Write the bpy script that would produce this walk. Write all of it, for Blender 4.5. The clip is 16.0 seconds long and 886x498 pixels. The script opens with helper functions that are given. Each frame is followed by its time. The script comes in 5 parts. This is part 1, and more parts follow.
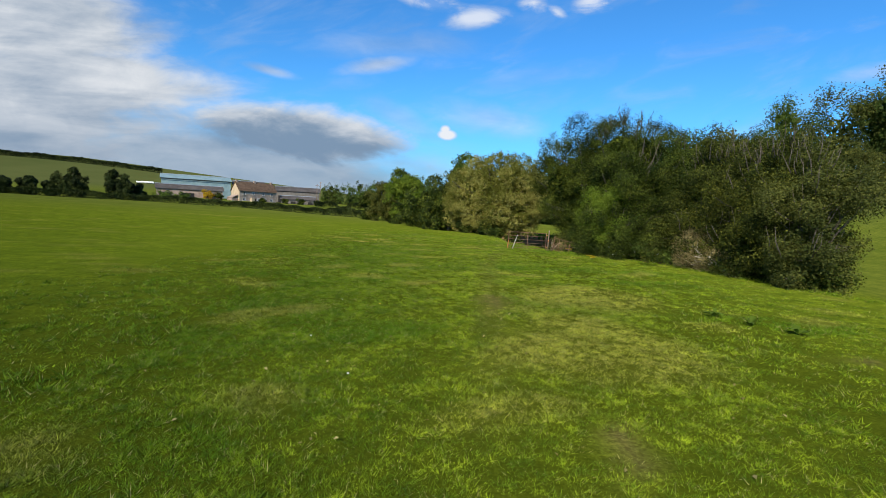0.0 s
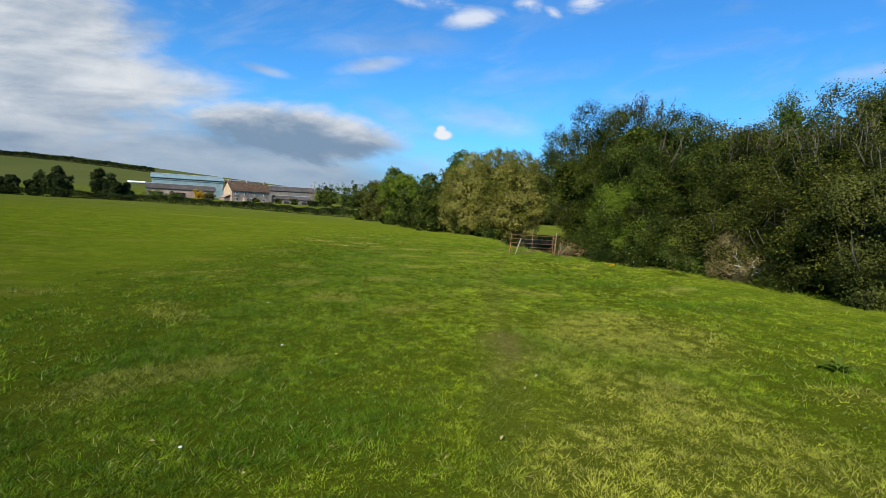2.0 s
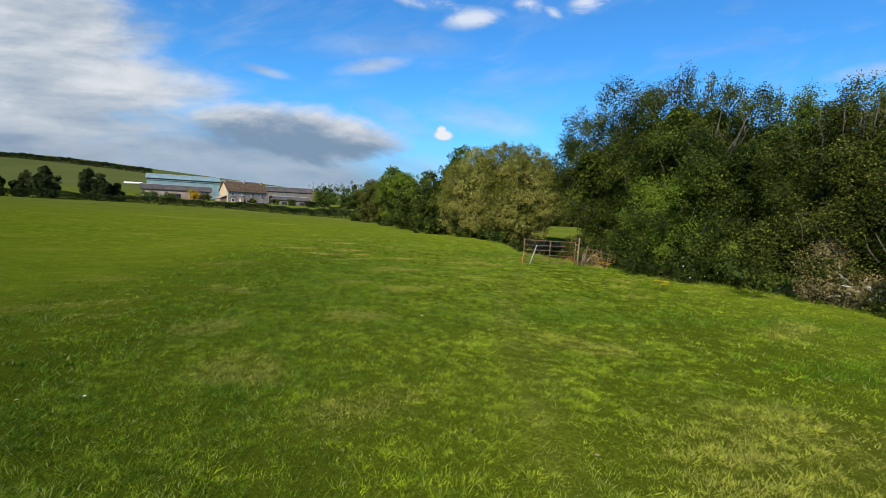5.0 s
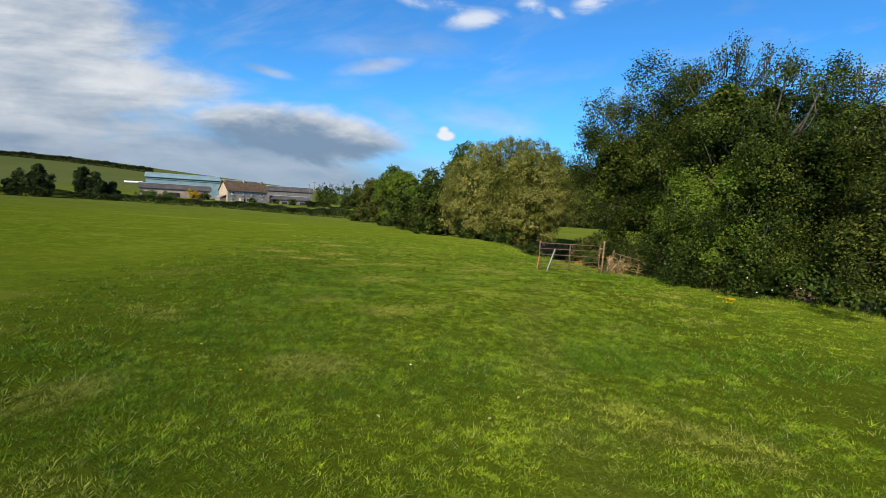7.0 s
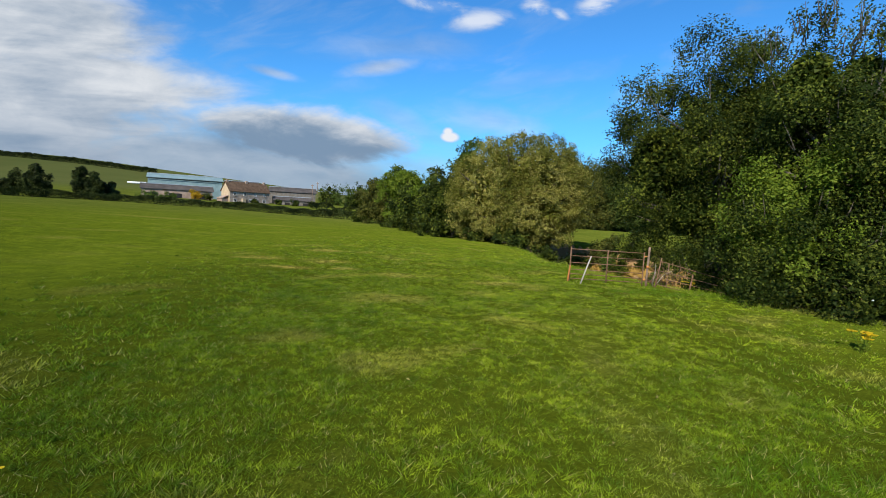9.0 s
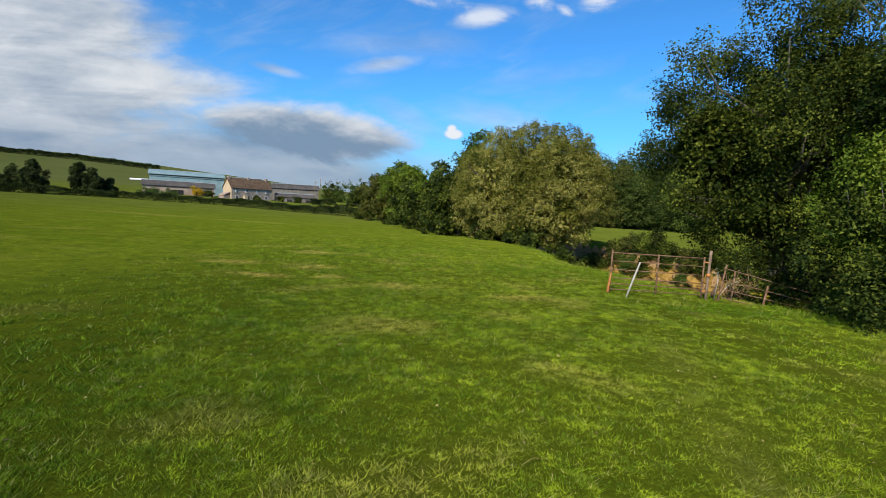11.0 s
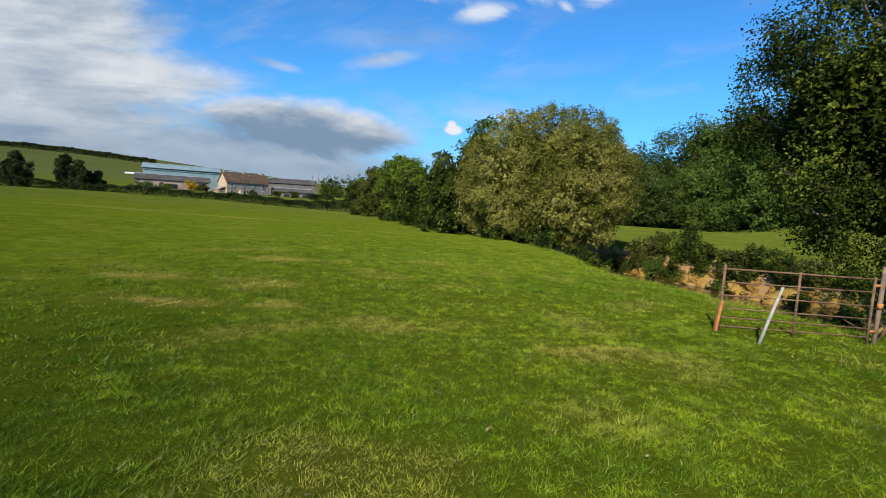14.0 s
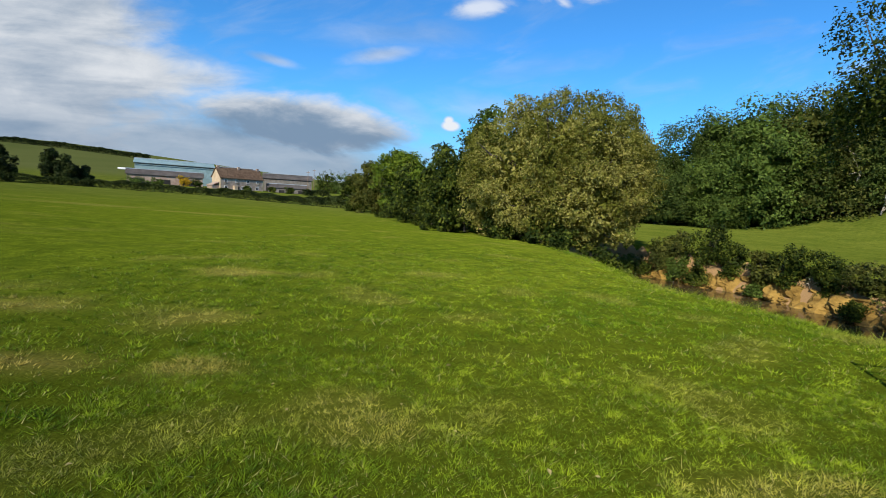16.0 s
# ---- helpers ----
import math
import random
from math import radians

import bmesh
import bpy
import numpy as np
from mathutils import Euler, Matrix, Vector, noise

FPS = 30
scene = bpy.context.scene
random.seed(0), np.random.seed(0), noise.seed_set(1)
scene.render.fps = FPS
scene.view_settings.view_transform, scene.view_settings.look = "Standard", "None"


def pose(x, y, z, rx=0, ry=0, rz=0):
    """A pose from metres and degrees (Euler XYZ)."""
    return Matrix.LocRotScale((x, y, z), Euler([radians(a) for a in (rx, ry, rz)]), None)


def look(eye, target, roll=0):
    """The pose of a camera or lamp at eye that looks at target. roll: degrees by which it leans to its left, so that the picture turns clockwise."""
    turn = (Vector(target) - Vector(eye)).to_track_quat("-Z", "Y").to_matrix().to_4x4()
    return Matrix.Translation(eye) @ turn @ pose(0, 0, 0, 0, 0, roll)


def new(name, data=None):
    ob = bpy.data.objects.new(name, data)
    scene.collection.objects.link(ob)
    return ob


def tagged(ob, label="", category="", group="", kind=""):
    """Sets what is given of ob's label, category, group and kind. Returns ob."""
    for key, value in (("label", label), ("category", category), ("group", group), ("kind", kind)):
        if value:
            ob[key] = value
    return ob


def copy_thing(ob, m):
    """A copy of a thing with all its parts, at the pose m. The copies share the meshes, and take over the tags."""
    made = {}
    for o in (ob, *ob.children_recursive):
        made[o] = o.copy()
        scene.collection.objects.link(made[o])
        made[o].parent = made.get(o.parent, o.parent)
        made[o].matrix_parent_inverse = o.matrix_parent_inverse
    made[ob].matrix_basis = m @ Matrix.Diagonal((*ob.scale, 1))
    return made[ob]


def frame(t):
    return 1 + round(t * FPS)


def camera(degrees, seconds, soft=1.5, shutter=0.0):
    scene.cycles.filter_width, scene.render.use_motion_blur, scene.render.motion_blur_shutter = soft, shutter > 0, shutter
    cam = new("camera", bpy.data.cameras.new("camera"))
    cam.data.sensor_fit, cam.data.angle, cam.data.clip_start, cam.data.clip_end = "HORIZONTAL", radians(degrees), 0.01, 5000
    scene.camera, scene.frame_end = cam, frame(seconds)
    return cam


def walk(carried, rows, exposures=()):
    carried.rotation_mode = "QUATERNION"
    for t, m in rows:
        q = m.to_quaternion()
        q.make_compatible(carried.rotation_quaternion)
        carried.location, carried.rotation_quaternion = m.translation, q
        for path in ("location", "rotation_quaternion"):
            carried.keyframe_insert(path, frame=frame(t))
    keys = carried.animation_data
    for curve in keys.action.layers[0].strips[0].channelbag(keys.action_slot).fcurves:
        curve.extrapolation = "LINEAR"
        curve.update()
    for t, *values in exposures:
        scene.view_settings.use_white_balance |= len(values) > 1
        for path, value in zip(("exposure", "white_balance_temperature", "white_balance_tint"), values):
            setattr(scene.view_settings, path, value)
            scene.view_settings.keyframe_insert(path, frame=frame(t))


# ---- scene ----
cam = camera(85.8, 16.0, soft=0.9)
PATH = [
    (0.0, 0.000, 0.000, 1.800, 85.04, -2.94, 0.26),
    (0.5, 0.016, 0.758, 1.823, 85.11, -2.93, 0.15),
    (1.0, 0.069, 1.604, 1.844, 85.10, -3.02, 0.04),
    (1.5, 0.062, 2.389, 1.828, 85.09, -2.96, -0.05),
    (2.0, 0.076, 3.235, 1.805, 85.07, -2.94, -0.22),
    (2.5, 0.111, 3.972, 1.777, 85.10, -2.86, -0.32),
    (3.0, 0.164, 4.755, 1.782, 85.14, -2.88, -0.35),
    (3.5, 0.219, 5.543, 1.786, 85.09, -2.86, -0.40),
    (4.0, 0.214, 6.364, 1.809, 85.09, -2.79, -0.38),
    (6.5, 0.150, 10.201, 1.698, 85.18, -2.91, 0.15),
    (7.0, 0.211, 11.040, 1.666, 85.15, -2.94, 0.11),
    (7.5, 0.145, 11.803, 1.605, 85.17, -2.95, 0.16),
    (8.0, 0.116, 12.635, 1.560, 85.28, -2.97, 0.25),
    (8.5, 0.069, 13.393, 1.570, 85.30, -2.99, 0.40),
    (9.0, -0.035, 14.201, 1.580, 85.27, -3.01, 0.57),
    (9.5, -0.088, 14.973, 1.563, 85.20, -3.01, 0.83),
    (12.0, -0.342, 18.671, 1.458, 84.72, -3.07, 1.06),
    (12.5, -0.403, 19.433, 1.441, 84.63, -3.12, 1.06),
    (13.0, -0.445, 20.265, 1.388, 84.54, -3.22, 0.97),
    (13.5, -0.490, 21.008, 1.349, 84.53, -3.27, 0.94),
    (14.0, -0.535, 21.816, 1.341, 84.45, -3.32, 0.96),
    (14.5, -0.580, 22.610, 1.363, 84.30, -3.32, 0.92),
    (15.0, -0.690, 23.442, 1.374, 84.16, -3.28, 0.88),
    (15.5, -0.764, 24.223, 1.337, 84.05, -3.32, 0.76),
    (16.0, -0.869, 24.984, 1.300, 84.01, -3.36, 0.62),
]
walk(cam, [(t, pose(*p)) for t, *p in PATH])

# ---- light: afternoon sun behind the walker, Nishita sky with broken cloud ----
SUN_AZ, SUN_EL = (-0.38, -0.925), 34.0
scene.view_settings.exposure = 0.25
sun_data = bpy.data.lights.new("sun", "SUN")
sun_data.energy, sun_data.angle, sun_data.color = 5.0, radians(0.6), (1.0, 0.93, 0.80)
sun = new("sun", sun_data)
sun_dir = Vector((*Vector(SUN_AZ).normalized() * math.cos(radians(SUN_EL)), math.sin(radians(SUN_EL))))
sun.matrix_world = look(sun_dir * 60, (0, 0, 0))


class Nodes:
    """Short hand for building node trees."""

    def __init__(self, tree):
        self.tree = tree
        tree.nodes.clear()

    def add(self, kind, **values):
        node = self.tree.nodes.new(kind)
        for key, value in values.items():
            if key == "operation":
                node.operation = value
            elif key == "blend_type":
                node.blend_type = value
            elif key == "data_type":
                node.data_type = value
        return node

    def put(self, socket, value):
        if isinstance(value, bpy.types.NodeSocket):
            self.tree.links.new(value, socket)
        elif value is not None:
            socket.default_value = value

    def math(self, op, a, b=None, c=None, clamp=False):
        node = self.tree.nodes.new("ShaderNodeMath")
        node.operation, node.use_clamp = op, clamp
        for socket, value in zip(node.inputs, (a, b, c)):
            self.put(socket, value)
        return node.outputs[0]

    def step(self, value, lo, hi, a=0.0, b=1.0):
        node = self.tree.nodes.new("ShaderNodeMapRange")
        node.interpolation_type = "SMOOTHSTEP"
        for socket, v in zip(node.inputs, (value, lo, hi, a, b)):
            self.put(socket, v)
        return node.outputs[0]

    def mix(self, fac, a, b, how="MIX"):
        node = self.tree.nodes.new("ShaderNodeMix")
        node.data_type, node.blend_type = "RGBA", how
        self.put(node.inputs[0], fac)
        for socket, v in ((node.inputs[6], a), (node.inputs[7], b)):
            self.put(socket, (*v, 1.0) if isinstance(v, tuple) and len(v) == 3 else v)
        return node.outputs[2]

    def noise(self, vector, scale, detail=4.0, rough=0.55, warp=0.0):
        node = self.tree.nodes.new("ShaderNodeTexNoise")
        self.put(node.inputs["Vector"], vector)
        for key, v in (("Scale", scale), ("Detail", detail), ("Roughness", rough), ("Distortion", warp)):
            node.inputs[key].default_value = v
        return node.outputs["Fac"]

    def xyz(self, x, y, z=0.0):
        node = self.tree.nodes.new("ShaderNodeCombineXYZ")
        for socket, v in zip(node.inputs, (x, y, z)):
            self.put(socket, v)
        return node.outputs[0]


world = bpy.data.worlds.new("sky")
scene.world = world
world.use_nodes = True
w = Nodes(world.node_tree)
sky = w.add("ShaderNodeTexSky")
sky.sky_type, sky.sun_disc = "NISHITA", False
sky.sun_elevation, sky.sun_rotation = radians(SUN_EL), math.atan2(SUN_AZ[0], SUN_AZ[1])
sky.air_density, sky.dust_density, sky.ozone_density = 1.0, 0.2, 3.0
direction = w.add("ShaderNodeTexCoord").outputs["Generated"]
split = w.add("ShaderNodeSeparateXYZ")
w.put(split.inputs[0], direction)
dx, dy, dz = split.outputs
ahead = w.math("MAXIMUM", dy, 0.05)
su, sv = w.math("DIVIDE", dx, ahead), w.math("DIVIDE", dz, ahead)
# cloud noise, wider than high, leaning with the cloud bank
lean = w.math("ADD", sv, w.math("MULTIPLY", su, 0.03))
big = w.noise(w.xyz(su, w.math("MULTIPLY", lean, 2.6)), 3.6, 8.0, 0.56, 0.5)
fine = w.noise(w.xyz(w.math("MULTIPLY", su, 2.0), w.math("MULTIPLY", sv, 4.6)), 4.5, 8.0, 0.60, 0.4)
bands = w.noise(w.xyz(w.math("MULTIPLY", su, 0.85), w.math("MULTIPLY", lean, 5.0)), 3.2, 7.0, 0.52, 0.35)
streak = w.noise(w.xyz(w.math("MULTIPLY", w.math("ADD", su, sv), 2.2), w.math("MULTIPLY", w.math("SUBTRACT", sv, w.math("MULTIPLY", su, 0.35)), 9.0)), 1.6, 7.0, 0.55, 0.5)
wob = w.math("ADD", w.math("MULTIPLY", w.math("SUBTRACT", big, 0.5), 1.3), w.math("MULTIPLY", w.math("SUBTRACT", fine, 0.5), 0.7))


def blob(cu, cv, ru, rv, soft, tilt=0.0, rough=1.0):
    """Cloud mass: 1 inside a ragged ellipse on the sky, fading over soft; also the height inside it."""
    a = w.math("SUBTRACT", su, cu)
    b = w.math("SUBTRACT", w.math("SUBTRACT", sv, cv), w.math("MULTIPLY", a, tilt))
    a, b = w.math("DIVIDE", a, ru), w.math("DIVIDE", b, rv)
    r = w.math("SQRT", w.math("ADD", w.math("MULTIPLY", a, a), w.math("MULTIPLY", b, b)))
    r = w.math("SUBTRACT", r, w.math("MULTIPLY", wob, rough))
    return w.step(r, 1.0 - soft, 1.0 + soft * 0.35, 1.0, 0.0), b


def most(*masks):
    out = masks[0]
    for m in masks[1:]:
        out = w.math("MAXIMUM", out, m)
    return out


def thin(mask, k):
    return w.math("MULTIPLY", mask, k)


bank = most(blob(-0.84, 0.33, 0.27, 0.12, 0.45, -0.10, 0.7)[0], blob(-1.12, 0.46, 0.52, 0.26, 0.40, 0.0, 0.75)[0], blob(-0.98, 0.16, 0.52, 0.18, 0.45, -0.05, 0.60)[0])
wedge = blob(-0.74, 0.236, 0.34, 0.070, 0.50, -0.08, 0.75)[0]
lobe, height = blob(-0.300, 0.138, 0.250, 0.068, 0.40, -0.10, 0.80)
shelf = blob(-0.62, 0.060, 0.80, 0.110, 0.60, -0.03, 0.5)[0]
puff = most(blob(-0.004, 0.150, 0.020, 0.011, 0.5, 0.0, 0.9)[0], blob(-0.008, 0.160, 0.011, 0.010, 0.6, 0.0, 0.9)[0])
tufts = most(*[blob(cu, cv, ru, rv, 0.9, tilt, 1.5)[0] for cu, cv, ru, rv, tilt in
               ((-0.05, 0.410, 0.07, 0.016, -0.15), (0.045, 0.384, 0.07, 0.022, 0.10), (0.155, 0.418, 0.035, 0.022, -0.3), (0.205, 0.404, 0.022, 0.012, -0.3), (0.275, 0.424, 0.045, 0.028, 0.2))])
wisps = most(thin(blob(-0.15, 0.283, 0.08, 0.018, 1.0, 0.20, 1.3)[0], 0.62), thin(blob(-0.12, 0.325, 0.16, 0.030, 1.0, 0.05, 1.4)[0], 0.30), thin(blob(-0.375, 0.261, 0.060, 0.011, 0.9, -0.20, 0.9)[0], 0.55),
             thin(blob(0.09, 0.185, 0.13, 0.035, 1.0, -0.1, 1.4)[0], 0.42), thin(blob(-0.10, 0.175, 0.10, 0.030, 1.0, -0.4, 1.2)[0], 0.32), thin(blob(0.90, 0.33, 0.14, 0.022, 1.0, 0.25, 1.2)[0], 0.45))
veil = w.math("MULTIPLY", w.step(streak, 0.46, 0.74), 0.20)
thick = most(bank, wedge, lobe, thin(shelf, 0.96))
cover = most(thick, puff, w.math("MULTIPLY", tufts, w.step(fine, 0.36, 0.60, 0.12, 0.80)), wisps, veil)
# behind the walker the same broken cloud goes on
behind = w.math("MULTIPLY", w.step(w.noise(direction, 2.4, 6.0), 0.50, 0.66), 0.8)
front = w.step(dy, -0.05, 0.12)
cover = w.math("ADD", w.math("MULTIPLY", cover, front), w.math("MULTIPLY", behind, w.math("SUBTRACT", 1.0, front)))
# cloud body: banded bank with blue-grey undersides; the lobe has a lit crest over a dark base
shade = w.math("ADD", w.step(bands, 0.32, 0.66, 0.34, 0.92), w.math("MULTIPLY", w.math("SUBTRACT", fine, 0.5), 0.9))
shade = w.math("MULTIPLY", shade, w.step(lean, 0.02, 0.19, 0.34, 1.0), None, True)
crest = w.math("ADD", height, w.math("MULTIPLY", wob, 1.5))
crest = w.math("ADD", w.step(crest, -0.20, 0.70, 0.04, 0.95), w.step(crest, -1.0, -0.35, 0.45, 0.0), None, True)
shade = w.math("ADD", shade, w.math("MULTIPLY", lobe, w.math("SUBTRACT", crest, shade)))
body = w.mix(shade, (1.55, 2.40, 3.55), (6.1, 6.4, 6.8))
body = w.mix(most(puff, tufts), body, (7.0, 7.3, 7.8))
deep = w.mix(1.0, sky.outputs[0], (0.38, 1.02, 1.52), "MULTIPLY")
air = w.mix(w.step(dz, 0.0, 0.30), w.mix(0.35, deep, (1.7, 4.6, 8.6)), deep)
bg = w.add("ShaderNodeBackground")
w.put(bg.inputs[0], w.mix(cover, air, body))
bg.inputs[1].default_value = 0.10
w.put(w.add("ShaderNodeOutputWorld").inputs[0], bg.outputs[0])

# ---- materials ----


def material(name, rough=0.8, metal=0.0, spec=0.3):
    m = bpy.data.materials.new(name)
    m.use_nodes = True
    n = Nodes(m.node_tree)
    b = n.add("ShaderNodeBsdfPrincipled")
    b.inputs["Roughness"].default_value, b.inputs["Metallic"].default_value = rough, metal
    b.inputs["Specular IOR Level"].default_value = spec
    out = n.add("ShaderNodeOutputMaterial")
    n.put(out.inputs[0], b.outputs[0])
    return m, n, b, out


def bump(n, b, height, strength, distance):
    node = n.add("ShaderNodeBump")
    node.inputs["Strength"].default_value, node.inputs["Distance"].default_value = strength, distance
    n.put(node.inputs["Height"], height)
    n.put(b.inputs["Normal"], node.outputs[0])


def plain(name, dark, light, scale=3.0, rough=0.8, metal=0.0, relief=0.2, spec=0.3, fine=6.0):
    """A weathered two-tone surface: stains at one scale, grain at another."""
    m, n, b, out = material(name, rough, metal, spec)
    co = n.add("ShaderNodeTexCoord").outputs["Object"]
    big, small = n.noise(co, scale), n.noise(co, scale * fine, 5.0, 0.65)
    f = n.math("ADD", n.math("MULTIPLY", big, 0.6), n.math("MULTIPLY", small, 0.4))
    n.put(b.inputs["Base Color"], n.mix(n.step(f, 0.35, 0.65), dark, light))
    bump(n, b, small, relief, 0.03)
    return m


def leaves(name, dark, mid, light, scale=0.5, glow=0.30, rough=0.5):
    """Foliage: every leaf its own tone, drifts of colour over the crown, light passing through."""
    m, n, b, out = material(name, max(rough, 0.6), 0.0, 0.08)
    co = n.add("ShaderNodeTexCoord").outputs["Object"]
    each = n.add("ShaderNodeNewGeometry").outputs["Random Per Island"]
    drift = n.step(n.noise(co, scale, 3.0), 0.32, 0.68)
    c = n.mix(drift, dark, mid)
    c = n.mix(n.step(n.math("ADD", n.math("MULTIPLY", each, 0.7), n.math("MULTIPLY", drift, 0.3)), 0.45, 1.0), c, light)
    tint = n.add("ShaderNodeObjectInfo").outputs["Random"]
    c = n.mix(n.math("MULTIPLY", tint, 0.25), c, n.mix(1.0, c, (1.25, 1.0, 0.6), "MULTIPLY"))
    n.put(b.inputs["Base Color"], c)
    t = n.add("ShaderNodeBsdfTranslucent")
    n.put(t.inputs[0], n.mix(1.0, c, (1.3, 1.35, 0.5), "MULTIPLY"))
    s = n.add("ShaderNodeMixShader")
    n.put(s.inputs[0], glow)
    n.put(s.inputs[1], b.outputs[0])
    n.put(s.inputs[2], t.outputs[0])
    n.put(out.inputs[0], s.outputs[0])
    return m


M_dark = leaves("leaf_dark", (0.013, 0.024, 0.003), (0.036, 0.056, 0.007), (0.140, 0.165, 0.022), 0.5, 0.16)
M_mid = leaves("leaf_green", (0.040, 0.070, 0.012), (0.080, 0.125, 0.020), (0.140, 0.195, 0.040), 0.5, 0.22)
M_mixed = leaves("leaf_thorn", (0.014, 0.022, 0.003), (0.044, 0.058, 0.008), (0.150, 0.160, 0.024), 0.55, 0.16)
M_wooded = leaves("leaf_woodland", (0.028, 0.048, 0.009), (0.056, 0.086, 0.015), (0.112, 0.142, 0.032), 0.35, 0.20)
M_hedge = leaves("leaf_hedge", (0.010, 0.018, 0.005), (0.026, 0.040, 0.009), (0.070, 0.088, 0.022), 0.3, 0.12)
M_bright = leaves("leaf_fresh", (0.070, 0.115, 0.012), (0.120, 0.180, 0.018), (0.190, 0.250, 0.030), 0.8)
M_olive = leaves("leaf_olive", (0.082, 0.094, 0.011), (0.180, 0.182, 0.032), (0.370, 0.345, 0.110), 0.45, 0.2)
M_brown = leaves("leaf_brownish", (0.036, 0.048, 0.010), (0.078, 0.090, 0.017), (0.150, 0.155, 0.034), 0.6, 0.2)
M_gold = leaves("leaf_gold", (0.30, 0.19, 0.015), (0.48, 0.30, 0.02), (0.60, 0.42, 0.04), 1.5)
M_wood = plain("bark", (0.040, 0.032, 0.024), (0.120, 0.100, 0.076), 4.0, 0.9, 0.0, 0.6)
M_twig = plain("grey_twigs", (0.055, 0.046, 0.034), (0.150, 0.128, 0.098), 5.0, 0.9, 0.0, 0.4)
M_dead = plain("dead_wood", (0.22, 0.18, 0.13), (0.50, 0.45, 0.36), 5.0, 0.85, 0.0, 0.4)
M_deadleaf = leaves("dry_stems", (0.13, 0.11, 0.045), (0.23, 0.19, 0.080), (0.37, 0.31, 0.15), 1.5, 0.15, 0.8)
M_rust = plain("rusty_steel", (0.10, 0.048, 0.024), (0.25, 0.150, 0.090), 9.0, 0.85, 0.0, 0.3)
M_rustbright = plain("orange_rust", (0.36, 0.12, 0.03), (0.58, 0.24, 0.07), 9.0, 0.8, 0.0, 0.3)
M_galv = plain("weathered_brown_steel", (0.13, 0.085, 0.055), (0.27, 0.19, 0.13), 7.0, 0.8, 0.0, 0.15)
M_pole = plain("bleached_timber", (0.26, 0.23, 0.19), (0.48, 0.44, 0.38), 8.0, 0.85, 0.0, 0.3)
M_stone = plain("farm_stone", (0.26, 0.20, 0.15), (0.46, 0.37, 0.29), 0.6, 0.9, 0.0, 0.4)
M_cream = plain("cream_render", (0.40, 0.30, 0.19), (0.50, 0.39, 0.26), 0.5, 0.9)
M_rooftile = plain("brown_roof_tiles", (0.085, 0.052, 0.033), (0.16, 0.105, 0.068), 0.7, 0.95, 0.0, 0.2, 0.1)
M_sheet = plain("pale_blue_roof_sheets", (0.16, 0.24, 0.25), (0.24, 0.33, 0.34), 0.25, 0.7, 0.0, 0.2, 0.15)
M_ridge = plain("weathered_sheet", (0.22, 0.26, 0.30), (0.32, 0.36, 0.40), 0.3, 0.6)
M_slate = plain("grey_roof_sheets", (0.060, 0.052, 0.047), (0.115, 0.100, 0.090), 0.3, 0.9, 0.0, 0.2, 0.1)
M_block = plain("grey_block_wall", (0.105, 0.092, 0.078), (0.20, 0.18, 0.155), 0.5, 0.9)
M_brick = plain("brown_brick_wall", (0.24, 0.17, 0.13), (0.38, 0.29, 0.23), 0.4, 0.9)
M_void = plain("dark_opening", (0.012, 0.012, 0.012), (0.03, 0.028, 0.025), 1.0, 0.9)
M_white = plain("white_paint", (0.70, 0.70, 0.68), (0.82, 0.82, 0.80), 1.0, 0.6)
M_yellow = plain("ragwort_yellow", (0.70, 0.46, 0.01), (0.85, 0.62, 0.02), 8.0, 0.7)
M_glass = plain("dark_window_glass", (0.02, 0.025, 0.03), (0.05, 0.06, 0.07), 1.0, 0.1, 0.0, 0.0, 0.6)


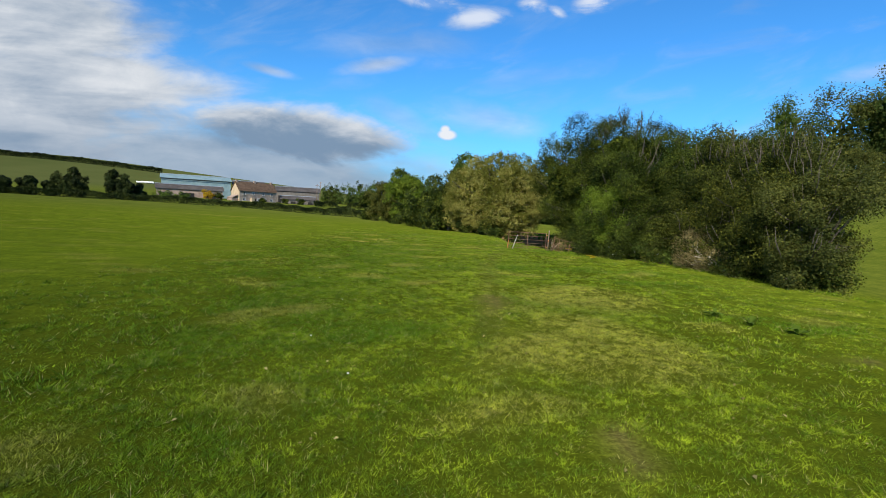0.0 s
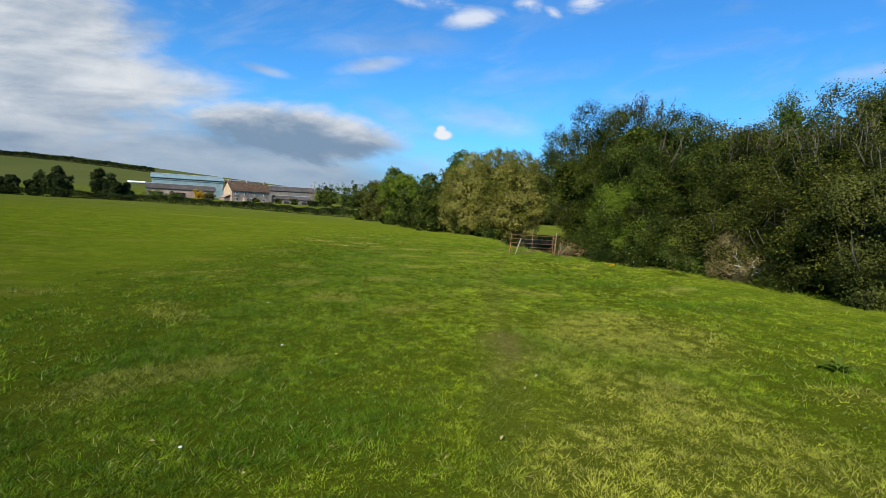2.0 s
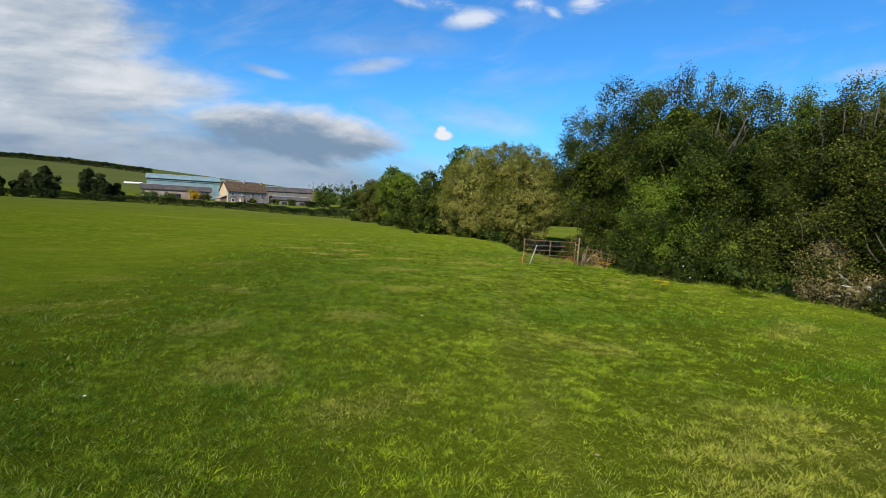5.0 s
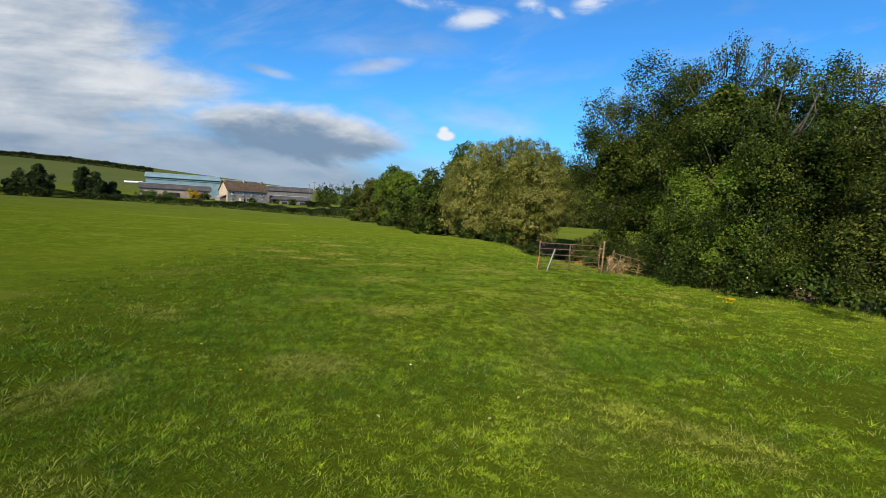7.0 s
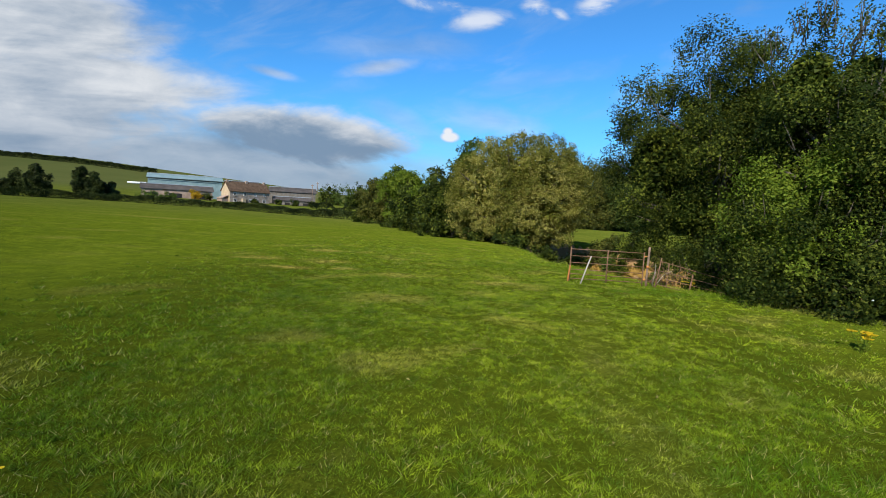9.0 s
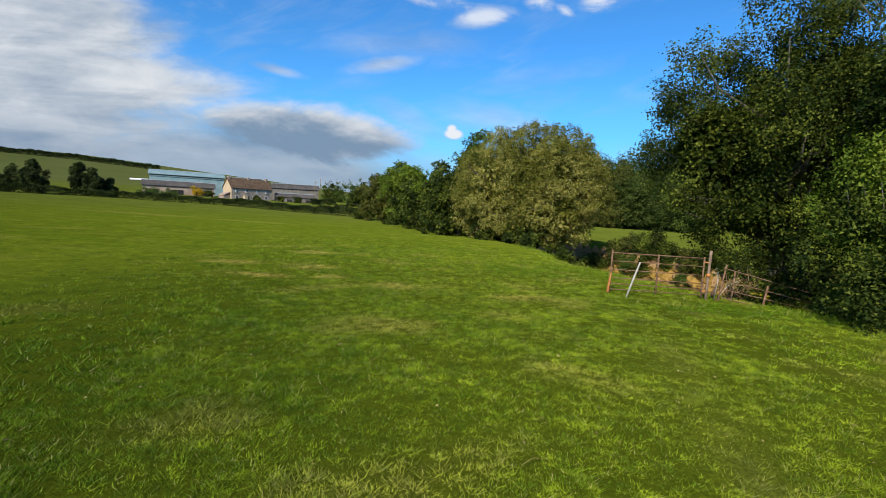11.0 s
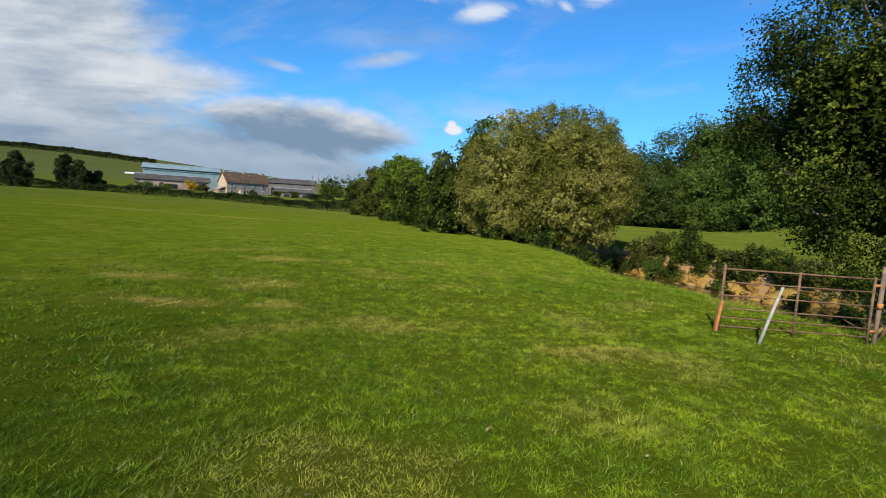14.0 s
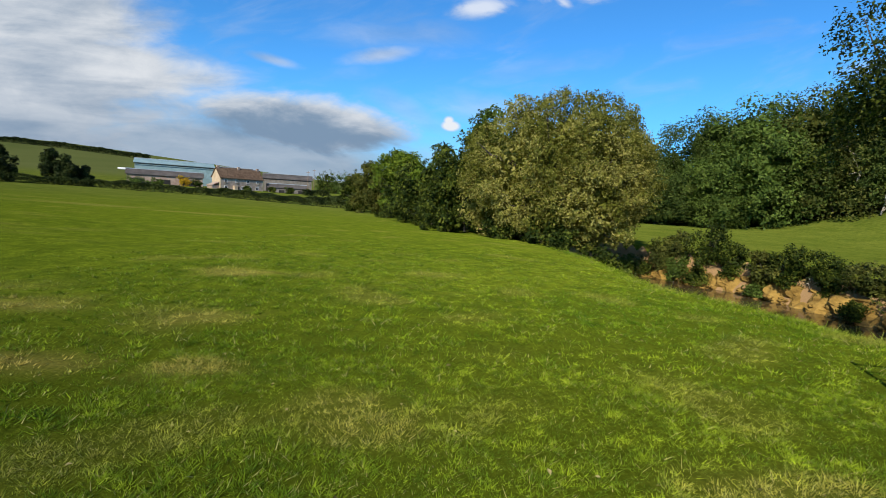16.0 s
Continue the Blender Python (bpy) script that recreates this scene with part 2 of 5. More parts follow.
def turf(name, blade):
    """Pasture: dryness, lush growth and painted shade are kept with the mesh; fine mottling comes from noise."""
    m, n, b, out = material(name, 0.6 if blade else 1.0, 0.0, 0.08 if blade else 0.0)
    b.inputs["Diffuse Roughness"].default_value = 1.0
    co = n.add("ShaderNodeTexCoord").outputs["Object"]
    dry, lush_dim, bare, blade_shade, distant = [n.add("ShaderNodeAttribute") for k in range(5)]
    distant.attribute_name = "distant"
    dry.attribute_name, lush_dim.attribute_name, bare.attribute_name, blade_shade.attribute_name = "dry", "lush_dim", "bare", "blade_shade"
    fine = n.noise(co, 26.0, 5.0, 0.7)
    wide = n.noise(co, 1.9, 7.0, 0.72)
    far = n.noise(co, 0.13, 5.0, 0.6)
    g = n.mix(n.step(wide, 0.36, 0.64), (0.062, 0.100, 0.004), (0.215, 0.272, 0.012))
    g = n.mix(n.math("MULTIPLY", n.step(far, 0.40, 0.68), 0.5), g, (0.200, 0.236, 0.013))
    clump = n.noise(co, 6.5, 4.0, 0.6)
    g = n.mix(n.step(clump, 0.38, 0.62, 0.75 if blade else 0.45, 0.0), g, (0.034, 0.064, 0.003))
    # lush growth, plus the dimming painted left of the walk
    g = n.mix(n.math("MULTIPLY", lush_dim.outputs["Fac"], 0.80), g, (0.042, 0.092, 0.003))
    g = n.mix(n.math("MULTIPLY", dry.outputs["Fac"], 0.95), g, (0.345, 0.270, 0.062))
    g = n.mix(n.math("MULTIPLY", bare.outputs["Fac"], 0.85), g, (0.130, 0.092, 0.036))
    if blade:
        each = n.add("ShaderNodeNewGeometry").outputs["Random Per Island"]
        tuft = n.add("ShaderNodeAttribute")
        tuft.attribute_name = "tuft"
        tone = tuft.outputs["Fac"]
        g = n.mix(n.step(tone, 0.0, 0.55, 0.65, 0.0), g, n.mix(1.0, g, (0.50, 0.62, 0.6), "MULTIPLY"))
        g = n.mix(n.step(tone, 0.55, 1.0, 0.0, 0.75), g, n.mix(1.0, g, (1.40, 1.38, 1.6), "MULTIPLY"))
        g = n.mix(n.step(each, 0.0, 1.0, 0.0, 0.70), g, n.mix(1.0, g, (2.1, 2.2, 2.2), "MULTIPLY"))
        g = n.mix(n.step(each, 0.93, 0.97, 0.0, 0.8), g, (0.42, 0.36, 0.16))
        t = n.add("ShaderNodeBsdfTranslucent")
        n.put(t.inputs[0], n.mix(1.0, g, (1.2, 1.25, 0.5), "MULTIPLY"))
        s = n.add("ShaderNodeMixShader")
        s.inputs[0].default_value = 0.18
        n.put(s.inputs[1], b.outputs[0])
        n.put(s.inputs[2], t.outputs[0])
        n.put(out.inputs[0], s.outputs[0])
    else:
        g = n.mix(n.math("SUBTRACT", 0.42, n.math("MULTIPLY", n.math("MAXIMUM", dry.outputs["Fac"], bare.outputs["Fac"]), 0.42)), g, (0.112, 0.134, 0.014))
        g = n.mix(n.step(fine, 0.30, 0.70), n.mix(1.0, g, (0.42, 0.44, 0.48), "MULTIPLY"), n.mix(1.0, g, (0.98, 0.98, 1.1), "MULTIPLY"))
        # shade between the grass blades, put into the ground colour as near-black green
        g = n.mix(n.math("MULTIPLY", n.math("SUBTRACT", blade_shade.outputs["Fac"], bare.outputs["Fac"], None, True), 0.80), g, n.mix(fine, (0.009, 0.015, 0.001), (0.058, 0.074, 0.006)))
        # far pasture tones, muted so that distance haze is put into the colour
        near_far = n.mix(n.step(n.math("ADD", n.math("MULTIPLY", n.noise(co, 0.22, 6.0, 0.65), 0.5), n.math("MULTIPLY", wide, 0.5)), 0.36, 0.64), (0.046, 0.064, 0.009), (0.102, 0.116, 0.018))
        hill = n.mix(n.noise(co, 0.02, 5.0, 0.6), (0.044, 0.058, 0.016), (0.092, 0.098, 0.032))
        height = n.add("ShaderNodeSeparateXYZ")
        n.put(height.inputs[0], co)
        g = n.mix(n.math("MULTIPLY", distant.outputs["Fac"], 0.95), g, n.mix(n.step(height.outputs[2], 1.5, 7.0), near_far, hill))
        bump(n, b, n.math("ADD", fine, n.math("MULTIPLY", wide, 2.0)), 0.55, 0.05)
        # bank faces too steep for turf show red-brown earth
        slope = n.add("ShaderNodeSeparateXYZ")
        n.put(slope.inputs[0], n.add("ShaderNodeNewGeometry").outputs["True Normal"])
        g = n.mix(n.step(slope.outputs[2], 0.55, 0.75, 1.0, 0.0), g, n.mix(fine, (0.20, 0.12, 0.055), (0.42, 0.27, 0.13)))
    n.put(b.inputs["Base Color"], g)
    return m


M_ground, M_blade = turf("pasture", False), turf("grass_blades", True)


def earth_material():
    m, n, b, out = material("sandy_earth", 0.95, 0.0, 0.15)
    co = n.add("ShaderNodeTexCoord").outputs["Object"]
    f, g = n.noise(co, 1.2, 6.0, 0.65), n.noise(co, 9.0, 5.0, 0.7)
    c = n.mix(n.step(f, 0.3, 0.7), (0.125, 0.072, 0.016), (0.36, 0.225, 0.056))
    c = n.mix(n.step(g, 0.60, 0.85), c, (0.52, 0.35, 0.12))
    n.put(b.inputs["Base Color"], c)
    bump(n, b, g, 0.6, 0.08)
    return m


M_earth = earth_material()


def water_material():
    m, n, b, out = material("river_water", 0.06, 0.0, 0.5)
    co = n.add("ShaderNodeTexCoord").outputs["Object"]
    f = n.noise(co, 0.5, 3.0)
    n.put(b.inputs["Base Color"], n.mix(f, (0.050, 0.036, 0.016), (0.095, 0.066, 0.030)))
    bump(n, b, n.noise(co, 3.0, 4.0), 0.10, 0.05)
    return m


M_water = water_material()

# ---- mesh helpers ----


def mesh_from(name, verts, faces, mat, smooth=False):
    """A mesh from numpy vertices (n, 3) and faces (m, k) with k corners each."""
    verts, faces = np.asarray(verts, np.float32), np.asarray(faces, np.int32)
    me = bpy.data.meshes.new(name)
    k = faces.shape[1]
    me.vertices.add(len(verts))
    me.vertices.foreach_set("co", verts.ravel())
    me.loops.add(faces.size)
    me.loops.foreach_set("vertex_index", faces.ravel())
    me.polygons.add(len(faces))
    me.polygons.foreach_set("loop_start", np.arange(0, faces.size, k, dtype=np.int32))
    me.polygons.foreach_set("use_smooth", np.full(len(faces), smooth))
    me.update(calc_edges=True)
    me.materials.append(mat)
    return me


def part(name, data, parent, label="", mat=None):
    """One mesh object under a thing; data is a mesh or a bmesh."""
    if isinstance(data, bmesh.types.BMesh):
        me = bpy.data.meshes.new(name)
        data.normal_update()
        data.to_mesh(me)
        data.free()
        me.materials.append(mat)
        data = me
    ob = new(name, data)
    ob.parent = parent
    if label:
        ob["label"] = label
    return ob


def thing(name, x, y, z, label, category, turn=0.0, group="", kind=""):
    ob = new(name)
    ob.empty_display_size = 0.2
    ob.matrix_world = pose(x, y, z, 0, 0, turn)
    return tagged(ob, label, category, group, kind)


def box(bm, x0, y0, z0, x1, y1, z1, bevel=0.0):
    made = bmesh.ops.create_cube(bm, size=1.0, matrix=Matrix.LocRotScale(((x0 + x1) / 2, (y0 + y1) / 2, (z0 + z1) / 2), None, (x1 - x0, y1 - y0, z1 - z0)))
    if bevel:
        edges = list({e for v in made["verts"] for e in v.link_edges})
        bmesh.ops.bevel(bm, geom=edges, offset=bevel, segments=1, affect="EDGES")
    return bm


def a_box(*args, bevel=0.0):
    return box(bmesh.new(), *args, bevel=bevel)


def tube(points, radii, sides=7):
    """A tapered tube along points, closed at both ends; returns verts and quads."""
    pts = [Vector(p) for p in points]
    verts, faces = [], []
    for i, p in enumerate(pts):
        d = (pts[min(i + 1, len(pts) - 1)] - pts[max(i - 1, 0)]).normalized()
        q = d.to_track_quat("Z", "Y")
        for s in range(sides):
            a = 2 * math.pi * s / sides
            verts.append(p + q @ Vector((math.cos(a), math.sin(a), 0)) * radii[i])
    for i in range(len(pts) - 1):
        for s in range(sides):
            a, b = i * sides + s, i * sides + (s + 1) % sides
            faces.append((a, b, b + sides, a + sides))
    n = len(verts)
    verts += [pts[0], pts[-1]]
    last = (len(pts) - 1) * sides
    for s in range(sides):
        faces.append((n, (s + 1) % sides, s, n))
        faces.append((n + 1, last + s, last + (s + 1) % sides, n + 1))
    return verts, faces


def tubes_mesh(name, runs, mat, sides=7):
    bm = bmesh.new()
    for points, radii in runs:
        verts, faces = tube(points, radii, sides)
        vs = [bm.verts.new(v) for v in verts]
        for f in faces:
            ids = list(dict.fromkeys(f))
            try:
                bm.faces.new([vs[i] for i in ids]).smooth = True
            except ValueError:
                pass
    me = bpy.data.meshes.new(name)
    bm.to_mesh(me)
    bm.free()
    me.materials.append(mat)
    return me

# ---- the lie of the land ----


RIVER_Y = np.array([-400, -60, 0, 12, 22, 30, 38, 46, 52, 56, 60, 66, 74, 92, 112, 135, 220, 900], float)
RIVER_X = np.array([24, 21, 19.5, 18.0, 16.6, 14.8, 14.4, 14.6, 13.6, 11.8, 10.2, 8.2, 5.8, 0.5, -5.5, -13, -45, -300], float)
HALF = np.array([3, 3, 3, 3, 3.2, 3.6, 4.0, 3.8, 3.4, 2.6, 2.4, 2.4, 2.4, 2.4, 2.4, 2.4, 2.4, 2.4], float)
SLOPE = np.array([2.2, 2.2, 2.2, 2.2, 2.4, 4.3, 6.5, 6.6, 5.8, 4.4, 3, 2.5, 2, 2, 2, 2, 2, 2], float)
WATER = -3.2


def sstep(v, lo, hi):
    t = np.clip((v - lo) / (hi - lo), 0, 1)
    return t * t * (3 - 2 * t)


def ripple(x, y, s, seed=0.0):
    """Cheap smooth wobble, about -1 to 1."""
    return (np.sin(x * s + 1.7 * np.sin(y * s * 0.7 + seed) + seed) + np.sin(y * s * 1.1 + 1.3 * np.sin(x * s * 0.8 + 2 * seed))) / 2


def river(x, y):
    return x - np.interp(y, RIVER_Y, RIVER_X), np.interp(y, RIVER_Y, HALF), np.interp(y, RIVER_Y, SLOPE)


def land(x, y):
    """Height of the ground at x, y (numpy arrays or numbers)."""
    x, y = np.asarray(x, float), np.asarray(y, float)
    off, half, run = river(x, y)
    yy = np.clip(y, -60, 135)
    near = -0.0185 * yy - np.where(x < -12, 0.018 * np.maximum(x, -150) + 0.066, 0.0125 * np.minimum(x, 20)) - 0.02
    near = near + 0.035 * ripple(x, y, 0.55, 1.0) + 0.10 * ripple(x, y, 0.13, 2.0) + 0.018 * ripple(x, y, 2.9, 4.0)
    # the pasture falls a little to the left of the walk and swells towards the gate
    u, v = np.clip(x, -7, 6), np.clip(y, 6, 36) - 20
    swell = -0.03 + 0.0185 * u + 0.0052 * v + 0.00046 * v * v - 0.0016 * u * v
    near = near + swell * (1 - sstep(y, 45, 75)) * sstep(x, -40, -15)
    near = near + 0.4 * sstep(y, 135, 230)
    near = near + 36.5 * np.exp(-((x + 440) / 238) ** 2) * np.exp(-((np.minimum(y, 520) - 520) / 190) ** 2) * sstep(y, 150, 330)
    rise = np.clip(x - 42, 0, 25)
    far = -1.35 + 0.008 * np.clip(y - 50, -60, 120) + 0.009 * rise ** 2 + 0.45 * np.clip(x - 67, 0, 22) - 0.02 * np.clip(x - 95, 0, 400) + 0.08 * ripple(x, y, 0.2, 3.0)
    bed = WATER - 0.5
    left = near + (bed - near) * sstep(off, -half - run, -half + 0.7)
    right = bed + (far - bed) * sstep(off, half - 0.6, half + 1.0)
    z = np.where(off < 0, left, right)
    # the floodplain merges with the fields far ahead
    return z * (1 - sstep(y, 180, 330)) + near * sstep(y, 180, 330) * (x < 60) + z * sstep(y, 180, 330) * (x >= 60)


DRY = [(-5.1, 29.4, 0.7, 0.3, 1.0), (-3.3, 29.6, 0.5, 0.25, 0.8), (-6.8, 31.6, 0.9, 0.5, 0.7), (-4.1, 31.3, 0.6, 0.4, 0.7), (-5.2, 34.9, 1.0, 0.5, 0.6),
       (-1.6, 28.7, 0.7, 0.5, 0.5), (1.4, 27.8, 0.7, 0.4, 0.5), (-18, 58, 4, 2, 0.4), (-30, 62, 5, 2.5, 0.4), (2.4, 7.0, 1.5, 2.0, 0.35), (3.3, 11.0, 1.6, 2.2, 0.35), (-1.3, 24.6, 1.0, 0.7, 0.4)]
LUSH = [(-3.0, 8.6, 1.9, 0.9, 0.9), (-1.6, 7.4, 1.6, 0.9, 0.9), (6.4, 14.2, 1.6, 0.7, 0.8), (8.2, 17.5, 2.2, 1.0, 0.8), (4.6, 17.5, 1.6, 0.8, 0.7), (-9.5, 15, 2.5, 0.8, 0.7), (6.2, 9.0, 1.8, 0.8, 0.7),
        (5.6, 27.5, 1.8, 0.9, 0.8), (-4.5, 21.0, 1.5, 0.8, 0.6), (1.5, 10.3, 0.7, 0.8, 0.8), (2.6, 17.3, 0.9, 0.7, 0.8), (3.2, 33.5, 2.5, 2.0, 0.5)]
BARE = [(1.50, 3.78, 0.34, 0.26, 0.95), (1.66, 3.42, 0.14, 0.10, 0.8), (5.88, 6.4, 0.5, 0.14, 0.85), (4.9, 26.9, 0.45, 0.14, 0.9), (-0.75, 17.6, 0.18, 0.09, 0.6), (-1.35, 5.3, 0.10, 0.05, 0.7),
        (1.0, 9.0, 0.30, 0.6, 0.6), (1.15, 10.2, 0.42, 0.75, 0.85), (1.3, 12.2, 0.22, 0.5, 0.5), (2.1, 20.2, 0.25, 0.4, 0.45)]
TRACK_Y = np.array([0, 4, 8, 12, 16, 20, 24, 28], float)
TRACK_X = np.array([0.2, 0.5, 0.95, 1.25, 1.5, 2.0, 2.9, 4.0], float)


def spots(x, y, rows):
    v = np.zeros_like(x)
    for cx, cy, rx, ry, k in rows:
        d = ((x - cx) / rx) ** 2 + ((y - cy) / ry) ** 2 + 0.5 * ripple(x, y, 3.1 / max(rx, ry), cx)
        v = np.maximum(v, k * (1 - sstep(d, 0.3, 1.4)))
    return v


def cover_of(x, y):
    """How dry, lush (with painted dimming left of the walk) and bare the turf is."""
    x, y = np.asarray(x, float), np.asarray(y, float)
    track = np.exp(-((x - np.interp(y, TRACK_Y, TRACK_X)) / 0.32) ** 2) * sstep(y, 3, 7) * (1 - sstep(y, 22, 29))
    dry = np.maximum(spots(x, y, DRY), 0.30 * sstep(ripple(x, y, 0.9, 4.0) * ripple(x, y, 2.3, 1.5), 0.10, 0.6))
    lush_dim = np.maximum(spots(x, y, LUSH), 0.35 * sstep(ripple(x, y, 0.7, 7.0), 0.3, 0.9))
    # left of the walk the turf is darkened to paint in weaker sunlight
    lush_dim = np.maximum(lush_dim, (0.52 + 0.30 * ripple(x, y, 1.9, 3.0)) * sstep(-x, -0.2, 2.4) * (1 - 0.5 * sstep(y, 20, 32)))
    bare = np.maximum(spots(x, y, BARE), 0.42 * track * (0.6 + 0.4 * ripple(x, y, 2.5, 5.0)))
    # beyond 110 m the dry tone is raised to paint in distance haze
    dry = np.maximum(dry, 0.22 * sstep(np.hypot(x, y), 110, 320))
    return dry, lush_dim, bare


def tag_cover(me, x, y):
    # strip along the walk where the shade between blades is painted on
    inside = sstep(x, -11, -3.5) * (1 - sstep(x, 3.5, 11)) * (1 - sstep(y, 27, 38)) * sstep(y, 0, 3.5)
    off, half, run = river(x, y)
    # where the haze-muted far colours take over: with distance, and across the river
    other = np.maximum(sstep(np.hypot(x, y - 12), 38, 120), 0.8 * sstep(off, half, half + 4))
    for key, value in zip(("dry", "lush_dim", "bare", "blade_shade", "distant"), (*cover_of(x, y), inside, other)):
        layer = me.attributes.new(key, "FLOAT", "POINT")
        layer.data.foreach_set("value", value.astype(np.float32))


def spaced(*spans):
    return np.unique(np.concatenate([np.arange(a, b, s) for a, b, s in spans]))


def build_ground():
    gx = spaced((-4000, -600, 400), (-600, -150, 30), (-150, -30, 6), (-30, -8, 1.2), (-8, 26, 0.4), (26, 70, 1.5), (70, 250, 10), (250, 600, 60), (600, 4001, 400))
    gy = spaced((-3000, -300, 300), (-300, -40, 20), (-40, -4, 3), (-4, 68, 0.5), (68, 140, 2), (140, 340, 8), (340, 800, 30), (800, 4801, 500))
    X, Y = np.meshgrid(gx, gy)
    x, y = X.ravel(), Y.ravel()
    nx, ny = len(gx), len(gy)
    i = (np.arange(ny - 1)[:, None] * nx + np.arange(nx - 1)[None, :]).ravel()
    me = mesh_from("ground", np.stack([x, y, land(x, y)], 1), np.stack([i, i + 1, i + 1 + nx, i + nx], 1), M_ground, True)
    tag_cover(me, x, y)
    tagged(new("ground", me), "cropped green pasture sloping down to a small river", "ground", "", "structure")


build_ground()


def build_water():
    ys = np.arange(-60, 140, 2.0)
    c, h = np.interp(ys, RIVER_Y, RIVER_X), np.interp(ys, RIVER_Y, HALF) + 1.2
    v = np.concatenate([np.stack([c - h, ys, np.full_like(ys, WATER)], 1), np.stack([c + h, ys, np.full_like(ys, WATER)], 1)])
    n = len(ys)
    i = np.arange(n - 1)
    tagged(new("river", mesh_from("river", v, np.stack([i, i + n, i + n + 1, i + 1], 1), M_water)), "slow brown river water under the bank", "water", "", "structure")


build_water()

# ---- foliage ----


def unit(n, rng):
    v = rng.normal(size=(n, 3))
    return v / np.linalg.norm(v, axis=1, keepdims=True)


def leaf_verts(pos, normal, size, rng, narrow=0.5):
    """Folded leaf blades at pos: four corners each, facing about along normal."""
    n = len(pos)
    side = np.cross(normal, unit(n, rng))
    side /= np.linalg.norm(side, axis=1, keepdims=True) + 1e-9
    along = np.cross(normal, side)
    s = (size * rng.uniform(0.6, 1.35, n))[:, None]
    fold = normal * s * 0.16
    a, c = pos - along * s * 0.5, pos + along * s * 0.5
    b, d = pos + side * s * narrow * 0.5 + fold, pos - side * s * narrow * 0.5 + fold
    return np.stack([a, b, c, d], 1).reshape(-1, 3)


def crown_points(blobs, clumps, rng, rugged=0.22, shell=0.62, floor=None, bough=0.30, fill=1.4):
    """Twig ends on the outer side of rounded boughs, which sit over lumpy ellipsoids."""
    B = np.array(blobs, float)
    area = B[:, 3] * B[:, 4] + B[:, 4] * B[:, 5] + B[:, 3] * B[:, 5]
    count = max(10, int(fill * len(blobs) / bough ** 2))
    pick = rng.choice(len(B), count, p=area / area.sum())
    d = unit(count, rng)
    r = (shell + (1 - shell) * rng.random(count) ** 0.5) * (1 + rugged * rng.normal(size=count) * 0.6)
    centre = B[pick, :3] + d * B[pick, 3:6] * r[:, None] * (1 - 0.5 * bough)
    rad = bough * B[pick, 3:6].mean(axis=1) * rng.uniform(0.65, 1.35, count)
    k = rng.choice(count, clumps, p=rad ** 2 / (rad ** 2).sum())
    e = unit(clumps, rng) + 0.55 * d[k] + np.array([0, 0, 0.15])
    e /= np.linalg.norm(e, axis=1, keepdims=True)
    p = centre[k] + e * (rad[k] * rng.uniform(0.7, 1.08, clumps))[:, None]
    if floor is not None:
        p[:, 2] = np.maximum(p[:, 2], floor + 0.15 * rng.random(clumps))
    return p, e


def upright_shoots(blobs, count, seed):
    """Thin stems that stand up out of the top of a crown."""
    rng = random.Random(seed + 5)
    out = []
    for k in range(count):
        x, y, z, rx, ry, rz = blobs[rng.randrange(len(blobs))]
        a, e = rng.uniform(0, 6.283), rng.uniform(0.15, 1.2)
        d = Vector((math.cos(a) * math.sin(e), math.sin(a) * math.sin(e), math.cos(e)))
        p = Vector((x + d.x * rx * 0.8, y + d.y * ry * 0.8, z + d.z * rz * 0.8))
        q = p + (Vector((d.x * 0.45, d.y * 0.45, 1.0)) + Vector((rng.gauss(0, 0.15), rng.gauss(0, 0.15), 0))).normalized() * rng.uniform(0.5, 1.15)
        out.append((p, (p + q) / 2 + Vector((rng.gauss(0, 0.05), rng.gauss(0, 0.05), 0)), q))
    return out


